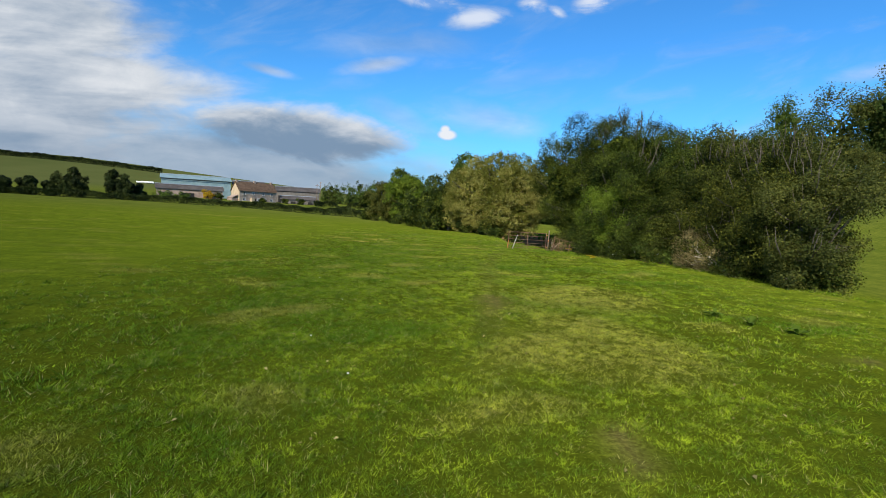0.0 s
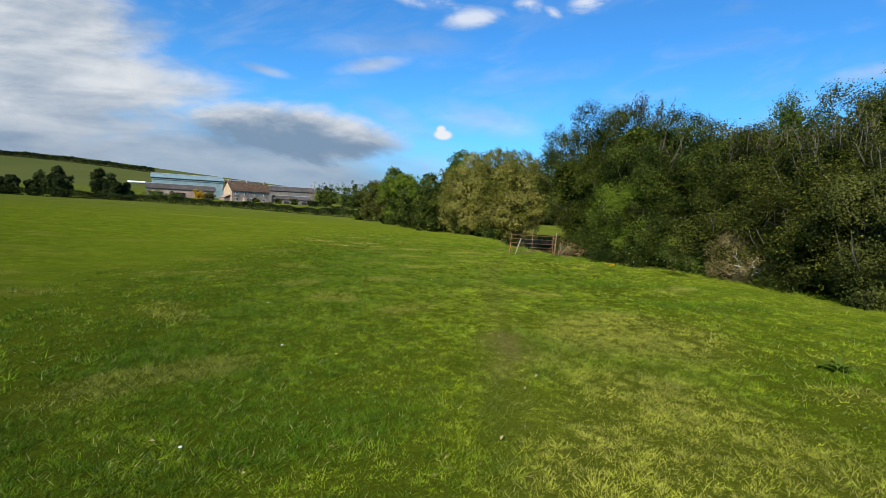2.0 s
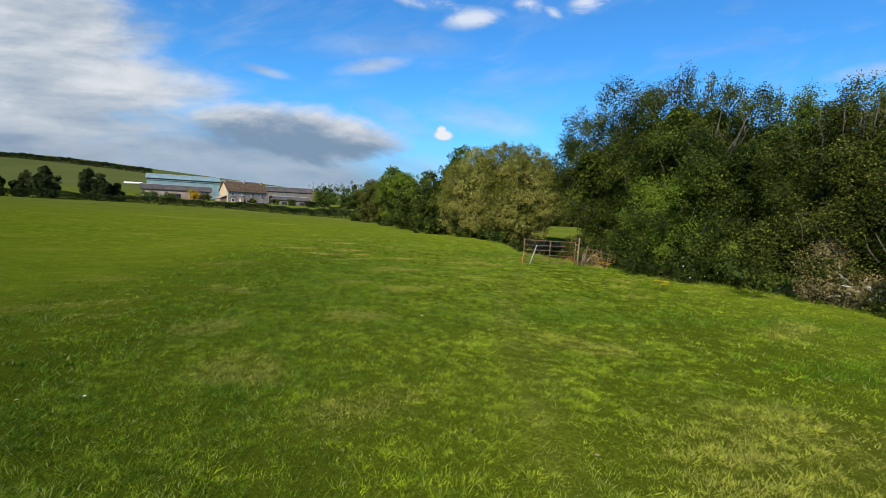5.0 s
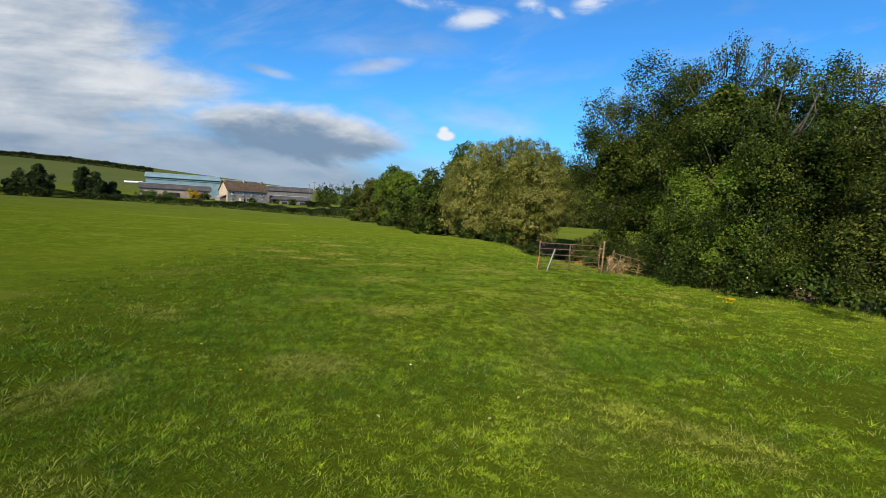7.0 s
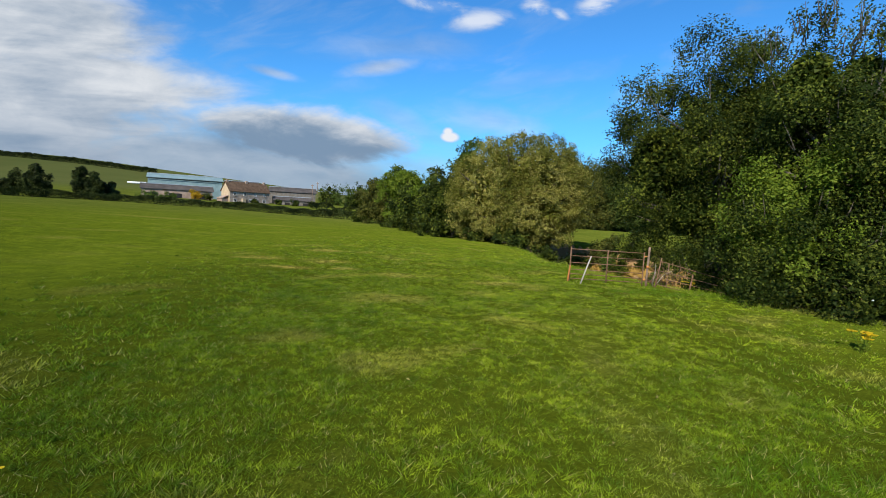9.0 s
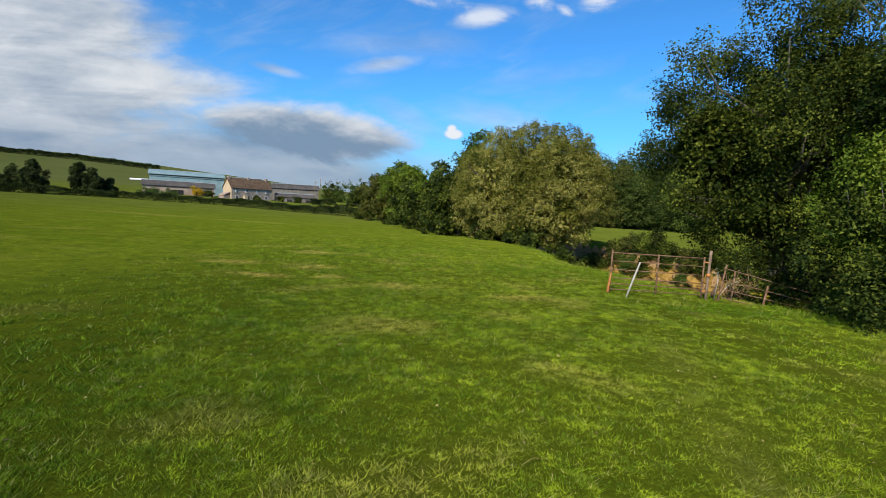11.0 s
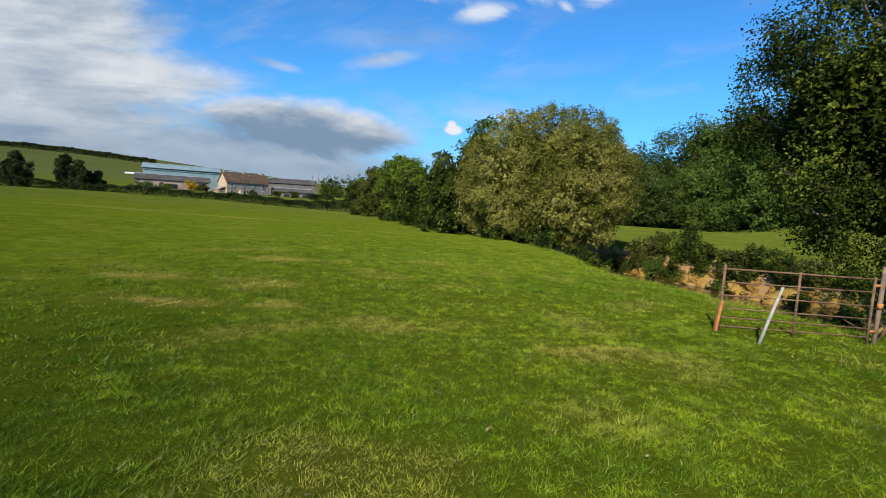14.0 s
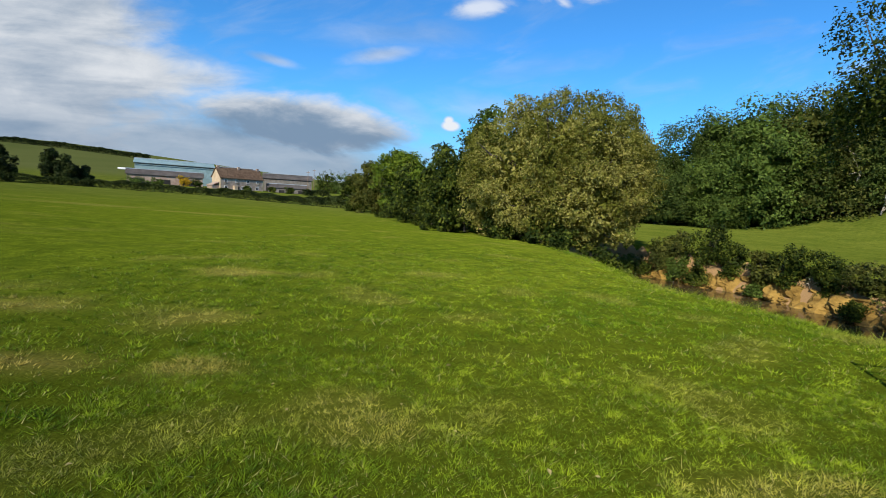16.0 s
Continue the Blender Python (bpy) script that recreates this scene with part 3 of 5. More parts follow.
def crown_mesh(name, blobs, clumps, per, spread, size, mat, seed, rugged=0.22, narrow=0.5, floor=None, shell=0.62, bough=0.30, sprays=0):
    rng = np.random.default_rng(seed)
    p, d = crown_points(blobs, clumps, rng, rugged, shell, floor, bough, 1.4 if shell < 0.8 else 2.6)
    axis = d + 0.5 * unit(clumps, rng) + np.array([0, 0, 0.30])
    axis /= np.linalg.norm(axis, axis=1, keepdims=True)
    n = clumps * per
    c, ax, out = np.repeat(p, per, 0), np.repeat(axis, per, 0), np.repeat(d, per, 0)
    reach = rng.uniform(-1.1, 1.0, n)[:, None]
    pos = c + ax * reach * spread * 0.8 + rng.normal(size=(n, 3)) * spread * 0.30 * (1.15 - 0.5 * reach)
    normal = out * 0.7 + unit(n, rng) * 0.75 + np.array([0, 0, 0.35])
    sizes = np.full(n, size)
    # leaves deep inside the crown, larger and fewer
    m = n // 7
    B = np.array(blobs, float)[rng.integers(0, len(blobs), m)]
    deep = B[:, :3] + unit(m, rng) * B[:, 3:6] * (rng.random(m) ** 0.5 * shell * 0.8)[:, None]
    pos, normal, sizes = np.concatenate([pos, deep]), np.concatenate([normal, unit(m, rng)]), np.concatenate([sizes, np.full(m, size * 2.2)])
    n += m
    if floor is not None:
        pos[:, 2] = np.maximum(pos[:, 2], floor)
    normal /= np.linalg.norm(normal, axis=1, keepdims=True)
    if sprays:
        shoots = upright_shoots(blobs, sprays, seed)
        base, tip = np.array([q[0] for q in shoots]), np.array([q[-1] for q in shoots])
        k = rng.integers(0, len(shoots), len(shoots) * 42)
        u = rng.random(len(k))[:, None] ** 0.8
        pos = np.concatenate([pos, base[k] + (tip - base)[k] * u + rng.normal(size=(len(k), 3)) * (0.17 - 0.11 * u)])
        leafy = unit(len(k), rng) + np.array([0, -0.3, 0.4])
        normal = np.concatenate([normal, leafy / np.linalg.norm(leafy, axis=1, keepdims=True)])
        sizes = np.concatenate([sizes, np.full(len(k), size)])
        n += len(k)
    v = leaf_verts(pos, normal, sizes * (1.32 if size < 0.13 else 1.5), rng, narrow * 1.25).reshape(-1, 4, 3)
    v = np.stack([v[:, 0] * 0.75 + v[:, 1] * 0.25, (v[:, 1] + v[:, 2]) * 0.5, v[:, 3] * 0.8 + v[:, 2] * 0.2], 1).reshape(-1, 3)
    f = np.arange(n * 3).reshape(-1, 3)
    return mesh_from(name, v, f, mat), p


def limbs_mesh(name, ends, foot, fork, trunk_r, seed, count, mat=None, shoots=()):
    """Trunk to fork, then limbs that bend out to some of the twig ends."""
    rng = random.Random(seed)
    foot, fork = Vector(foot), Vector(fork)
    mid = (foot + fork) / 2 + Vector((rng.uniform(-0.1, 0.1), rng.uniform(-0.1, 0.1), 0))
    runs = [([foot - Vector((0, 0, 0.3)), foot + (mid - foot) * 0.15, mid, fork], [trunk_r * 1.5, trunk_r * 1.1, trunk_r, trunk_r * 0.8])]
    for k in range(count):
        e = Vector(ends[rng.randrange(len(ends))])
        start = foot + (fork - foot) * rng.uniform(0.55, 1.0)
        sag = start.lerp(e, 0.45) + Vector((rng.uniform(-0.3, 0.3), rng.uniform(-0.3, 0.3), 0.15 * (e - start).length))
        r = trunk_r * rng.uniform(0.28, 0.5)
        runs.append(([start, sag, start.lerp(e, 0.8) + Vector((0, 0, 0.05)), e], [r, r * 0.6, r * 0.3, r * 0.1]))
    for line in shoots:
        runs.append((line, [0.022, 0.014, 0.005]))
    return tubes_mesh(name, runs, mat or M_wood, 5)


def tree(name, x, y, blobs, clumps, per, spread, size, mat, seed, label, category="tree", trunk=0.2, fork=1.5, limbs=24, rugged=0.22, narrow=0.5, floor=None, group="", z=None, extra=None, shell=0.62, bough=0.30, sprays=0, stems=None):
    """A tree or shrub at x, y: blobs are its crown masses, relative to its foot."""
    ob = thing(name, x, y, float(land(x, y)) if z is None else z, label, category, 0, group)
    me, ends = crown_mesh("crown", blobs, clumps, per, spread, size, mat, seed, rugged, narrow, floor, shell, bough, sprays)
    part("crown", me, ob)
    cx, cy = sum(b[0] for b in blobs) / len(blobs) * 0.4, sum(b[1] for b in blobs) / len(blobs) * 0.4
    part("trunk", limbs_mesh("trunk", ends, (0, 0, 0), (cx, cy, fork), trunk, seed, limbs, stems, upright_shoots(blobs, sprays, seed)), ob)
    if extra:
        sub, n, mat2 = extra
        me2, _ = crown_mesh("crown", sub, n, per, spread, size, mat2, seed + 77, rugged, narrow, floor, shell, bough)
        part("crown", me2, ob, "fresher yellow-green leafy boughs")
    return ob


# riverside trees and scrub on the near bank
tree("alder_tree", 10.2, 32.0, [(0, 0, 5.7, 3.2, 3.5, 3.6), (0.5, -0.4, 7.2, 2.3, 2.4, 2.3), (-2.35, 0.5, 5.5, 2.0, 2.3, 2.4), (-1.0, 2.4, 5.2, 2.4, 2.4, 2.5), (-1.2, 0.2, 3.6, 2.2, 2.4, 1.5)],
     3800, 50, 0.40, 0.086, M_dark, 11, "tall dark green alder tree leaning over the river bank", trunk=0.30, fork=3.6, limbs=60, rugged=0.28, z=-1.7, narrow=0.62, bough=0.20, sprays=50, stems=M_twig)
tree("hawthorn_tree", 10.5, 27.3, [(0, 0, 3.6, 2.3, 2.5, 2.9), (-0.7, 0.6, 6.3, 1.25, 1.3, 2.1), (0.5, 0.2, 6.2, 1.15, 1.3, 2.0), (1.6, -1.3, 4.7, 2.0, 2.1, 2.5), (-0.9, -0.4, 1.6, 2.1, 2.5, 1.6)],
     3000, 42, 0.36, 0.090, M_dark, 12, "upright dark green hawthorn with fresh yellow-green lower boughs", "tree", 0.2, 2.2, 70, 0.30, z=-0.9, bough=0.20, sprays=120, stems=M_twig,
     extra=([(-1.9, 0.0, 3.0, 0.9, 1.2, 1.2), (-1.5, -0.9, 1.9, 1.0, 1.0, 0.7), (-1.3, -1.2, 3.9, 0.7, 0.8, 0.7)], 330, M_bright))
tree("blackthorn_bush", 13.0, 22.6, [(0, 0, 3.2, 2.6, 2.7, 2.8), (0.8, 0.8, 4.4, 1.9, 2.1, 1.9), (-0.8, -0.5, 1.4, 2.2, 2.6, 1.4)], 2300, 42, 0.36, 0.088, M_mixed, 13,
     "dense green blackthorn bush with grey stems on the bank", "bush", 0.12, 1.8, 40, 0.30, z=-0.6, bough=0.20, sprays=90, stems=M_twig)
tree("blackthorn_bush", 13.1, 18.8, [(0, 0, 3.0, 2.2, 2.4, 2.6), (0.3, 0.6, 4.2, 1.6, 1.7, 1.7), (-0.7, 0, 1.2, 2.0, 2.3, 1.2)], 2100, 42, 0.36, 0.085, M_mixed, 14,
     "green thorn bush with bare stems showing through", "bush", 0.11, 1.6, 40, 0.30, z=-0.6, bough=0.20, sprays=80, stems=M_twig)
tree("elder_bush", 12.3, 16.1, [(0, 0, 2.2, 1.3, 1.5, 2.2), (0.2, 0.4, 3.4, 1.1, 1.2, 1.4), (-0.3, -0.2, 0.9, 1.3, 1.4, 0.9)], 1200, 36, 0.32, 0.080, M_brown, 15,
     "thin brownish-green bush with pale bare stems", "bush", 0.08, 1.2, 50, 0.28, z=-0.5, sprays=40, stems=M_twig)
tree("thorn_tree", 17.5, 27.0, [(0, 0, 3.6, 3.1, 3.2, 3.0), (0, 2, 2.6, 3.4, 3.4, 2.6)], 1100, 30, 0.45, 0.10, M_dark, 16, "dark green tree on the far side of the river", z=-1.6, fork=2.5)
# the rounded sallow ahead, olive with silvery tips
tree("sallow_tree", 5.9, 56.3, [(0, 0, 4.5, 5.8, 5.2, 4.7), (2.2, -0.8, 4.2, 4.0, 3.8, 4.0), (-2.3, -0.6, 3.8, 3.7, 3.7, 3.7), (1.3, -0.8, 5.6, 4.2, 3.9, 3.7), (0.8, -3.0, 2.4, 4.2, 2.4, 2.4)],
     4600, 36, 0.36, 0.150, M_olive, 21, "broad rounded sallow with olive green silver-tipped leaves", trunk=0.4, fork=2.0, limbs=50, rugged=0.06, narrow=0.42, z=-1.2, floor=0.1, shell=0.90, bough=0.16)
tree("thorn_tree", 0.6, 61.0, [(0, 0, 3.6, 2.6, 2.8, 3.8), (-1.6, 0.5, 2.6, 2.2, 2.2, 2.8), (1.6, -1.2, 2.4, 2.4, 2.2, 2.4)], 900, 26, 0.45, 0.24, M_dark, 22, "dark green thorn tree in the riverside row", fork=2.0, floor=0.05, group="riverside trees")
tree("ash_tree", 3.4, 68.0, [(0, 0, 6.4, 3.0, 3.0, 4.2), (-1.5, 0, 8.4, 2.0, 2.0, 2.4)], 800, 26, 0.5, 0.26, M_mid, 23, "taller green ash behind the sallow", fork=4.0, group="riverside trees")
tree("thorn_tree", -2.4, 72.0, [(0, 0, 3.8, 3.0, 3.0, 3.8), (-2.2, 1.0, 2.8, 2.2, 2.4, 2.8)], 560, 24, 0.5, 0.30, M_dark, 24, "dark green thorn tree in the riverside row", fork=2.0, floor=0.05, group="riverside trees")
tree("willow_bush", -4.6, 82.0, [(0, 0, 2.9, 2.1, 2.2, 3.0), (0.2, 0, 4.6, 1.2, 1.3, 1.4)], 500, 24, 0.45, 0.25, M_bright, 25, "light green upright willow bush in the row", "bush", fork=1.5, floor=0.05, group="riverside trees")
tree("willow_tree", -7.6, 96.0, [(0, 0, 5.0, 3.4, 3.6, 4.6), (1.2, 0, 7.2, 2.2, 2.2, 2.4), (-1.5, 0, 6.0, 2.4, 2.4, 3.0)], 750, 24, 0.55, 0.34, M_bright, 26, "rounded green willow tree in the riverside row", fork=2.5, floor=0.05, group="riverside trees")
tree("willow_tree", -12.4, 104.0, [(0, 0, 4.4, 3.2, 3.4, 4.2), (-2.4, 0, 3.2, 2.6, 2.6, 3.2)], 650, 24, 0.55, 0.34, M_brown, 27, "yellowish green willow tree in the riverside row", fork=2.5, floor=0.05, group="riverside trees")
tree("thorn_tree", -17.6, 113.0, [(0, 0, 3.4, 2.8, 3.0, 3.4)], 450, 22, 0.55, 0.34, M_dark, 28, "dark green thorn tree at the end of the row", fork=2.0, floor=0.05, group="riverside trees")
tree("oak_tree", -14.0, 150.0, [(0, 0, 7.0, 6.0, 6.0, 6.0), (6, 0, 6.0, 5.0, 5.0, 5.0)], 600, 24, 0.8, 0.6, M_mid, 29, "green oak behind the riverside row", fork=4.0)


def scatter_far(kind, rows, label, group, mats, sizes, seed, leafy=400, per=14, leaf=0.44):
    """A few tree shapes, then copies of them turned and scaled over the ground."""
    rng = random.Random(seed)
    shapes = []
    for k, (mat, s) in enumerate(zip(mats, sizes)):
        blobs = [(0, 0, 6.4 * s, 4.2 * s, 4.2 * s, 4.6 * s), (1.6 * s, 0.8 * s, 8.6 * s, 2.8 * s, 2.8 * s, 2.8 * s), (-2.2 * s, -0.9 * s, 4.8 * s, 3.2 * s, 3.0 * s, 3.4 * s), (0.6 * s, -2.2 * s, 3.2 * s, 3.0 * s, 2.6 * s, 3.0 * s), (0, 0, 1.6 * s, 4.0 * s, 4.0 * s, 1.8 * s)]
        shapes.append((blobs, mat, s, seed * 10 + k))
    first = {}
    for x, y, scale in rows:
        k = rng.randrange(len(shapes))
        z = float(land(x, y)) - 0.5
        turn = rng.uniform(0, 360)
        if k not in first:
            blobs, mat, s, sd = shapes[k]
            ob = tree(kind, x, y, blobs, leafy, per, 0.75 * s, leaf * s, mat, sd, label, "tree", 0.3, 3.0, 10, 0.2, 0.6, 0.1, group, z)
            ob.scale = (scale, scale, scale)
            first[k] = ob
        else:
            ob = copy_thing(first[k], pose(x, y, z, 0, 0, turn))
            ob.scale = (scale, scale, scale * rng.uniform(0.9, 1.1))


def hill_rows():
    rng = random.Random(5)
    rows, ranks = [], []
    # the wood's edge along the far field, then ranks of crowns up the slope
    edge = [(22, 112), (29, 110), (36, 108), (43, 106), (49, 106), (55, 106), (60, 102), (64, 97), (68, 91), (72, 84), (75, 76), (78, 68), (81, 59), (84, 50), (87, 40)]
    for x, y in edge:
        rows.append((x + rng.uniform(-1, 1), y + rng.uniform(-1, 1), rng.uniform(0.95, 1.3) * (0.85 if x < 40 else 1.15 if x < 45 else 1.38 if x < 62 else 1.0)))
    for k, (step_x, step_y) in enumerate(((6, 7), (15, 15))):
        for x, y in edge[k % 2::2 if k else 1]:
            ranks.append((x + step_x + rng.uniform(-2, 2), y + step_y * 0.6 + rng.uniform(-2, 2), rng.uniform(1.35, 1.75) * (0.75 if x < 35 else 1.0)))
    return [[(x, y, s * (0.78 if y < 88 else 1.15 if x < 66 else 1.02)) for x, y, s in r] for r in (rows, ranks)]


EDGE, RANKS = hill_rows()
scatter_far("woodland_tree", EDGE, "dark green broadleaf tree in the hillside wood", "hillside wood", (M_wooded, M_mid, M_wooded, M_brown), (1.0, 1.0, 1.1, 0.95), 31, 1300, 16, 0.25)
scatter_far("woodland_tree", RANKS, "dark green broadleaf tree in the hillside wood", "hillside wood", (M_wooded, M_mid, M_brown), (1.0, 1.05, 1.0), 34, 900, 16, 0.21)


def far_wood_rows():
    rng = random.Random(8)
    return [(-40 + 9 * k + rng.uniform(-3, 3), 300 + 3 * k + rng.uniform(-12, 12), rng.uniform(0.9, 1.5)) for k in range(14)] + \
           [(-88 + 4.5 * k, 345 + rng.uniform(-8, 8), rng.uniform(1.0, 1.35)) for k in range(9)] + \
           [(-75 + 12 * k, 420 + rng.uniform(-10, 10), rng.uniform(1.4, 2.0)) for k in range(9)]


scatter_far("distant_tree", far_wood_rows(), "distant dark green tree on the valley side", "distant wood", (M_dark, M_mid), (1.0, 1.05), 33, 120)

# trees and shrubs along the left-hand field boundary
for x, y, s, seed in ((-107.5, 137, 0.66, 41), (-99, 145, 0.60, 42), (-96, 149, 0.36, 43), (-114, 130, 0.36, 44), (-118, 126, 0.38, 45), (-111, 134, 0.30, 46)):
    tree("hedgerow_tree", x, y, [(0, 0, 7 * s, 5.4 * s, 5.4 * s, 6.2 * s), (3 * s, 0, 4.6 * s, 4.4 * s, 4.4 * s, 4.6 * s)], 900, 20, 0.5, 0.40, M_hedge, seed, "round dark tree standing behind the field hedge", fork=1.5, floor=0.0, group="hedgerow trees")


def hedge(name, pts, wide, high, size, mat, seed, label):
    """A trimmed hedge along pts: leafy top and sides on a twiggy core."""
    rng = np.random.default_rng(seed)
    P = np.array(pts, float)
    seg = np.hypot(*np.diff(P, axis=0).T)
    s = np.concatenate([[0], np.cumsum(seg)])
    n = int(s[-1] * 210 * min(1.0, 0.36 / size) )
    q = rng.random(n) * s[-1]
    x, y = np.interp(q, s, P[:, 0]), np.interp(q, s, P[:, 1])
    side = rng.uniform(-1, 1, n)
    h = high * (1 + 0.12 * np.sin(q * 0.21) + 0.10 * np.sin(q * 0.9 + 1))
    z = land(x, y) + h * (1 - np.abs(rng.normal(0, 0.45, n)).clip(0, 1))
    pos = np.stack([x + side * wide * 0.3, y + side * wide, z], 1)
    normal = unit(n, rng) + np.array([0, -0.4, 0.6])
    normal /= np.linalg.norm(normal, axis=1, keepdims=True)
    v = leaf_verts(pos, normal, np.full(n, size), rng, 0.7)
    i = np.arange(n)[:, None] * 4
    me = mesh_from(name, v, np.concatenate([i + np.array([[0, 1, 2]]), i + np.array([[0, 2, 3]])]), mat)
    tagged(new(name, me), label, "hedge")


hedge("field_hedge", [(-19, 126), (-25, 128), (-36, 137), (-62, 146), (-89, 148), (-104, 135), (-132, 108), (-165, 70)], 0.6, 1.95, 0.36, M_hedge, 51, "low dark green trimmed hedge along the field edge")
hedge("hill_hedge", [(-520, 405), (-395, 425), (-353, 435), (-310, 447), (-273, 460)], 1.6, 4.2, 1.1, M_hedge, 52, "dark overgrown hedgerow across the far hillside")
hedge("farm_hedge", [(-62, 226), (-40, 236), (-14, 246)], 0.9, 2.6, 0.5, M_hedge, 53, "dark green hedge beside the farm buildings")

# ---- farmstead ----


def gabled(bm, x0, y0, x1, y1, eave, ridge, over=0.4, thick=0.25, along="x"):
    """Two roof slopes with thickness over a rectangle."""
    m = (y0 + y1) / 2
    for a, b in ((y0 - over, m), (y1 + over, m)):
        drop = (ridge - eave) * over / (m - y0)
        p = [(x0 - over, a, eave - drop), (x1 + over, a, eave - drop), (x1 + over, b, ridge), (x0 - over, b, ridge)]
        low = [bm.verts.new(v) for v in p]
        top = [bm.verts.new((v[0], v[1], v[2] + thick)) for v in p]
        for f in ((low[3], low[2], low[1], low[0]), tuple(top)):
            bm.faces.new(f)
        for k in range(4):
            bm.faces.new((low[k], low[(k + 1) % 4], top[(k + 1) % 4], top[k]))
    bmesh.ops.recalc_face_normals(bm, faces=bm.faces)
    return bm


def gable_end(x, y0, y1, eave, ridge, t=0.3):
    bm = bmesh.new()
    p = [(y0, eave), (y1, eave), ((y0 + y1) / 2, ridge)]
    a, b = [bm.verts.new((x, v, z)) for v, z in p], [bm.verts.new((x + t, v, z)) for v, z in p]
    bm.faces.new(a)
    bm.faces.new(b[::-1])
    for k in range(3):
        bm.faces.new((a[k], b[k], b[(k + 1) % 3], a[(k + 1) % 3]))
    bmesh.ops.recalc_face_normals(bm, faces=bm.faces)
    return bm


def window(house, x, y, z, wide, high):
    frame_bm = bmesh.new()
    for a in ((x - wide / 2, z, x - wide / 2 + 0.1, z + high), (x + wide / 2 - 0.1, z, x + wide / 2, z + high), (x - wide / 2 + 0.1, z, x + wide / 2 - 0.1, z + 0.1), (x - wide / 2 + 0.1, z + high - 0.1, x + wide / 2 - 0.1, z + high), (x - 0.04, z + 0.1, x + 0.04, z + high - 0.1)):
        box(frame_bm, a[0], y - 0.06, a[1], a[2], y + 0.05, a[3])
    win = part("window", frame_bm, house, "pale painted window frame", M_white)
    part("pane", a_box(x - wide / 2 + 0.1, y - 0.02, z + 0.1, x + wide / 2 - 0.1, y + 0.02, z + high - 0.1), win, "dark glass", M_glass)
    part("sill", a_box(x - wide / 2 - 0.1, y - 0.2, z - 0.16, x + wide / 2 + 0.1, y + 0.04, z - 0.02), win, "", M_cream)


def farmhouse():
    ob = thing("farmhouse", -102.5, 238.0, -0.6, "two-storey stone farmhouse with brown tiled roof and cream gable", "house", 54)
    L, D, E, R = 21.0, 7.4, 5.9, 10.0
    part("wall", a_box(0.3, 0, -1.2, L, D, E), ob, "brown stone walls", M_stone)
    bm = a_box(0, 0.02, -1.2, 0.28, D - 0.02, E)
    part("wall", bm, ob, "cream rendered gable wall", M_cream)
    part("gable", gable_end(0, 0.02, D - 0.02, E, R), ob, "cream rendered gable", M_cream)
    part("gable", gable_end(L - 0.3, 0.02, D - 0.02, E, R), ob, "", M_stone)
    roof = part("roof", gabled(bmesh.new(), 0, 0, L, D, E, R), ob, "brown clay tiles", M_rooftile)
    for x in (0.2, 10.0, L - 1.4):
        part("chimney", a_box(x, D / 2 - 0.5, R - 0.6, x + 1.1, D / 2 + 0.5, R + 1.0, bevel=0.05), roof, "brick chimney stack", M_brick)
    for x in (2.6, 7.6, 13.2, 18.2):
        window(ob, x, -0.04, 3.7, 1.3, 1.4)
    for x in (2.6, 10.6, 14.2, 18.0):
        window(ob, x, -0.04, 0.7, 1.5, 1.5)
    door = part("door", a_box(7.9, -0.08, -0.4, 9.0, 0.03, 2.0, bevel=0.02), ob, "dark entrance door", M_void)
    part("porch", a_box(5.9, -1.4, -1.0, 7.6, -0.05, 2.3, bevel=0.03), ob, "white rendered porch", M_cream)
    part("lean_to", a_box(-3.2, 1.0, -1.2, -0.02, 5.5, 2.0, bevel=0.05), ob, "low lean-to at the gable", M_brick)
    bm = bmesh.new()
    p = [(-3.5, 0.8, 1.95), (-0.02, 0.8, 3.4), (-0.02, 5.7, 3.4), (-3.5, 5.7, 1.95)]
    a, b = [bm.verts.new(v) for v in p], [bm.verts.new((v[0], v[1], v[2] + 0.18)) for v in p]
    bm.faces.new(a[::-1]), bm.faces.new(b)
    for k in range(4):
        bm.faces.new((a[k], a[(k + 1) % 4], b[(k + 1) % 4], b[k]))
    part("lean_to_roof", bm, ob, "pinkish tiled lean-to roof", M_brick)


farmhouse()


def barn(x, y, z, turn, L, D, E, R, wall, roof, label, bays=0, skirt=None):
    ob = thing("barn", x, y, z, label, "barn", turn)
    part("wall", a_box(0.1, 0.1, -1.5, L - 0.1, D - 0.1, E), ob, "", wall)
    part("gable", gable_end(0.1, 0.1, D - 0.1, E, R), ob, "", wall)
    part("gable", gable_end(L - 0.4, 0.1, D - 0.1, E, R), ob, "", wall)
    part("roof", gabled(bmesh.new(), 0, 0, L, D, E, R, 0.5, 0.2), ob, "", roof)
    part("ridge_cap", a_box(-0.5, D / 2 - 0.35, R + 0.1, L + 0.5, D / 2 + 0.35, R + 0.42, bevel=0.08), ob, "", M_ridge)
    for k in range(bays):
        w0 = L * (k + 0.12) / bays
        part("opening", a_box(w0, -0.02, 0.1, w0 + L / bays * 0.55, 0.06, E * 0.62), ob, "dark open bay", M_void)
    if skirt:
        part("gutter", a_box(-0.4, -0.75, E - 0.55, L + 0.4, -0.55, E - 0.35), ob, "", M_void)
    return ob


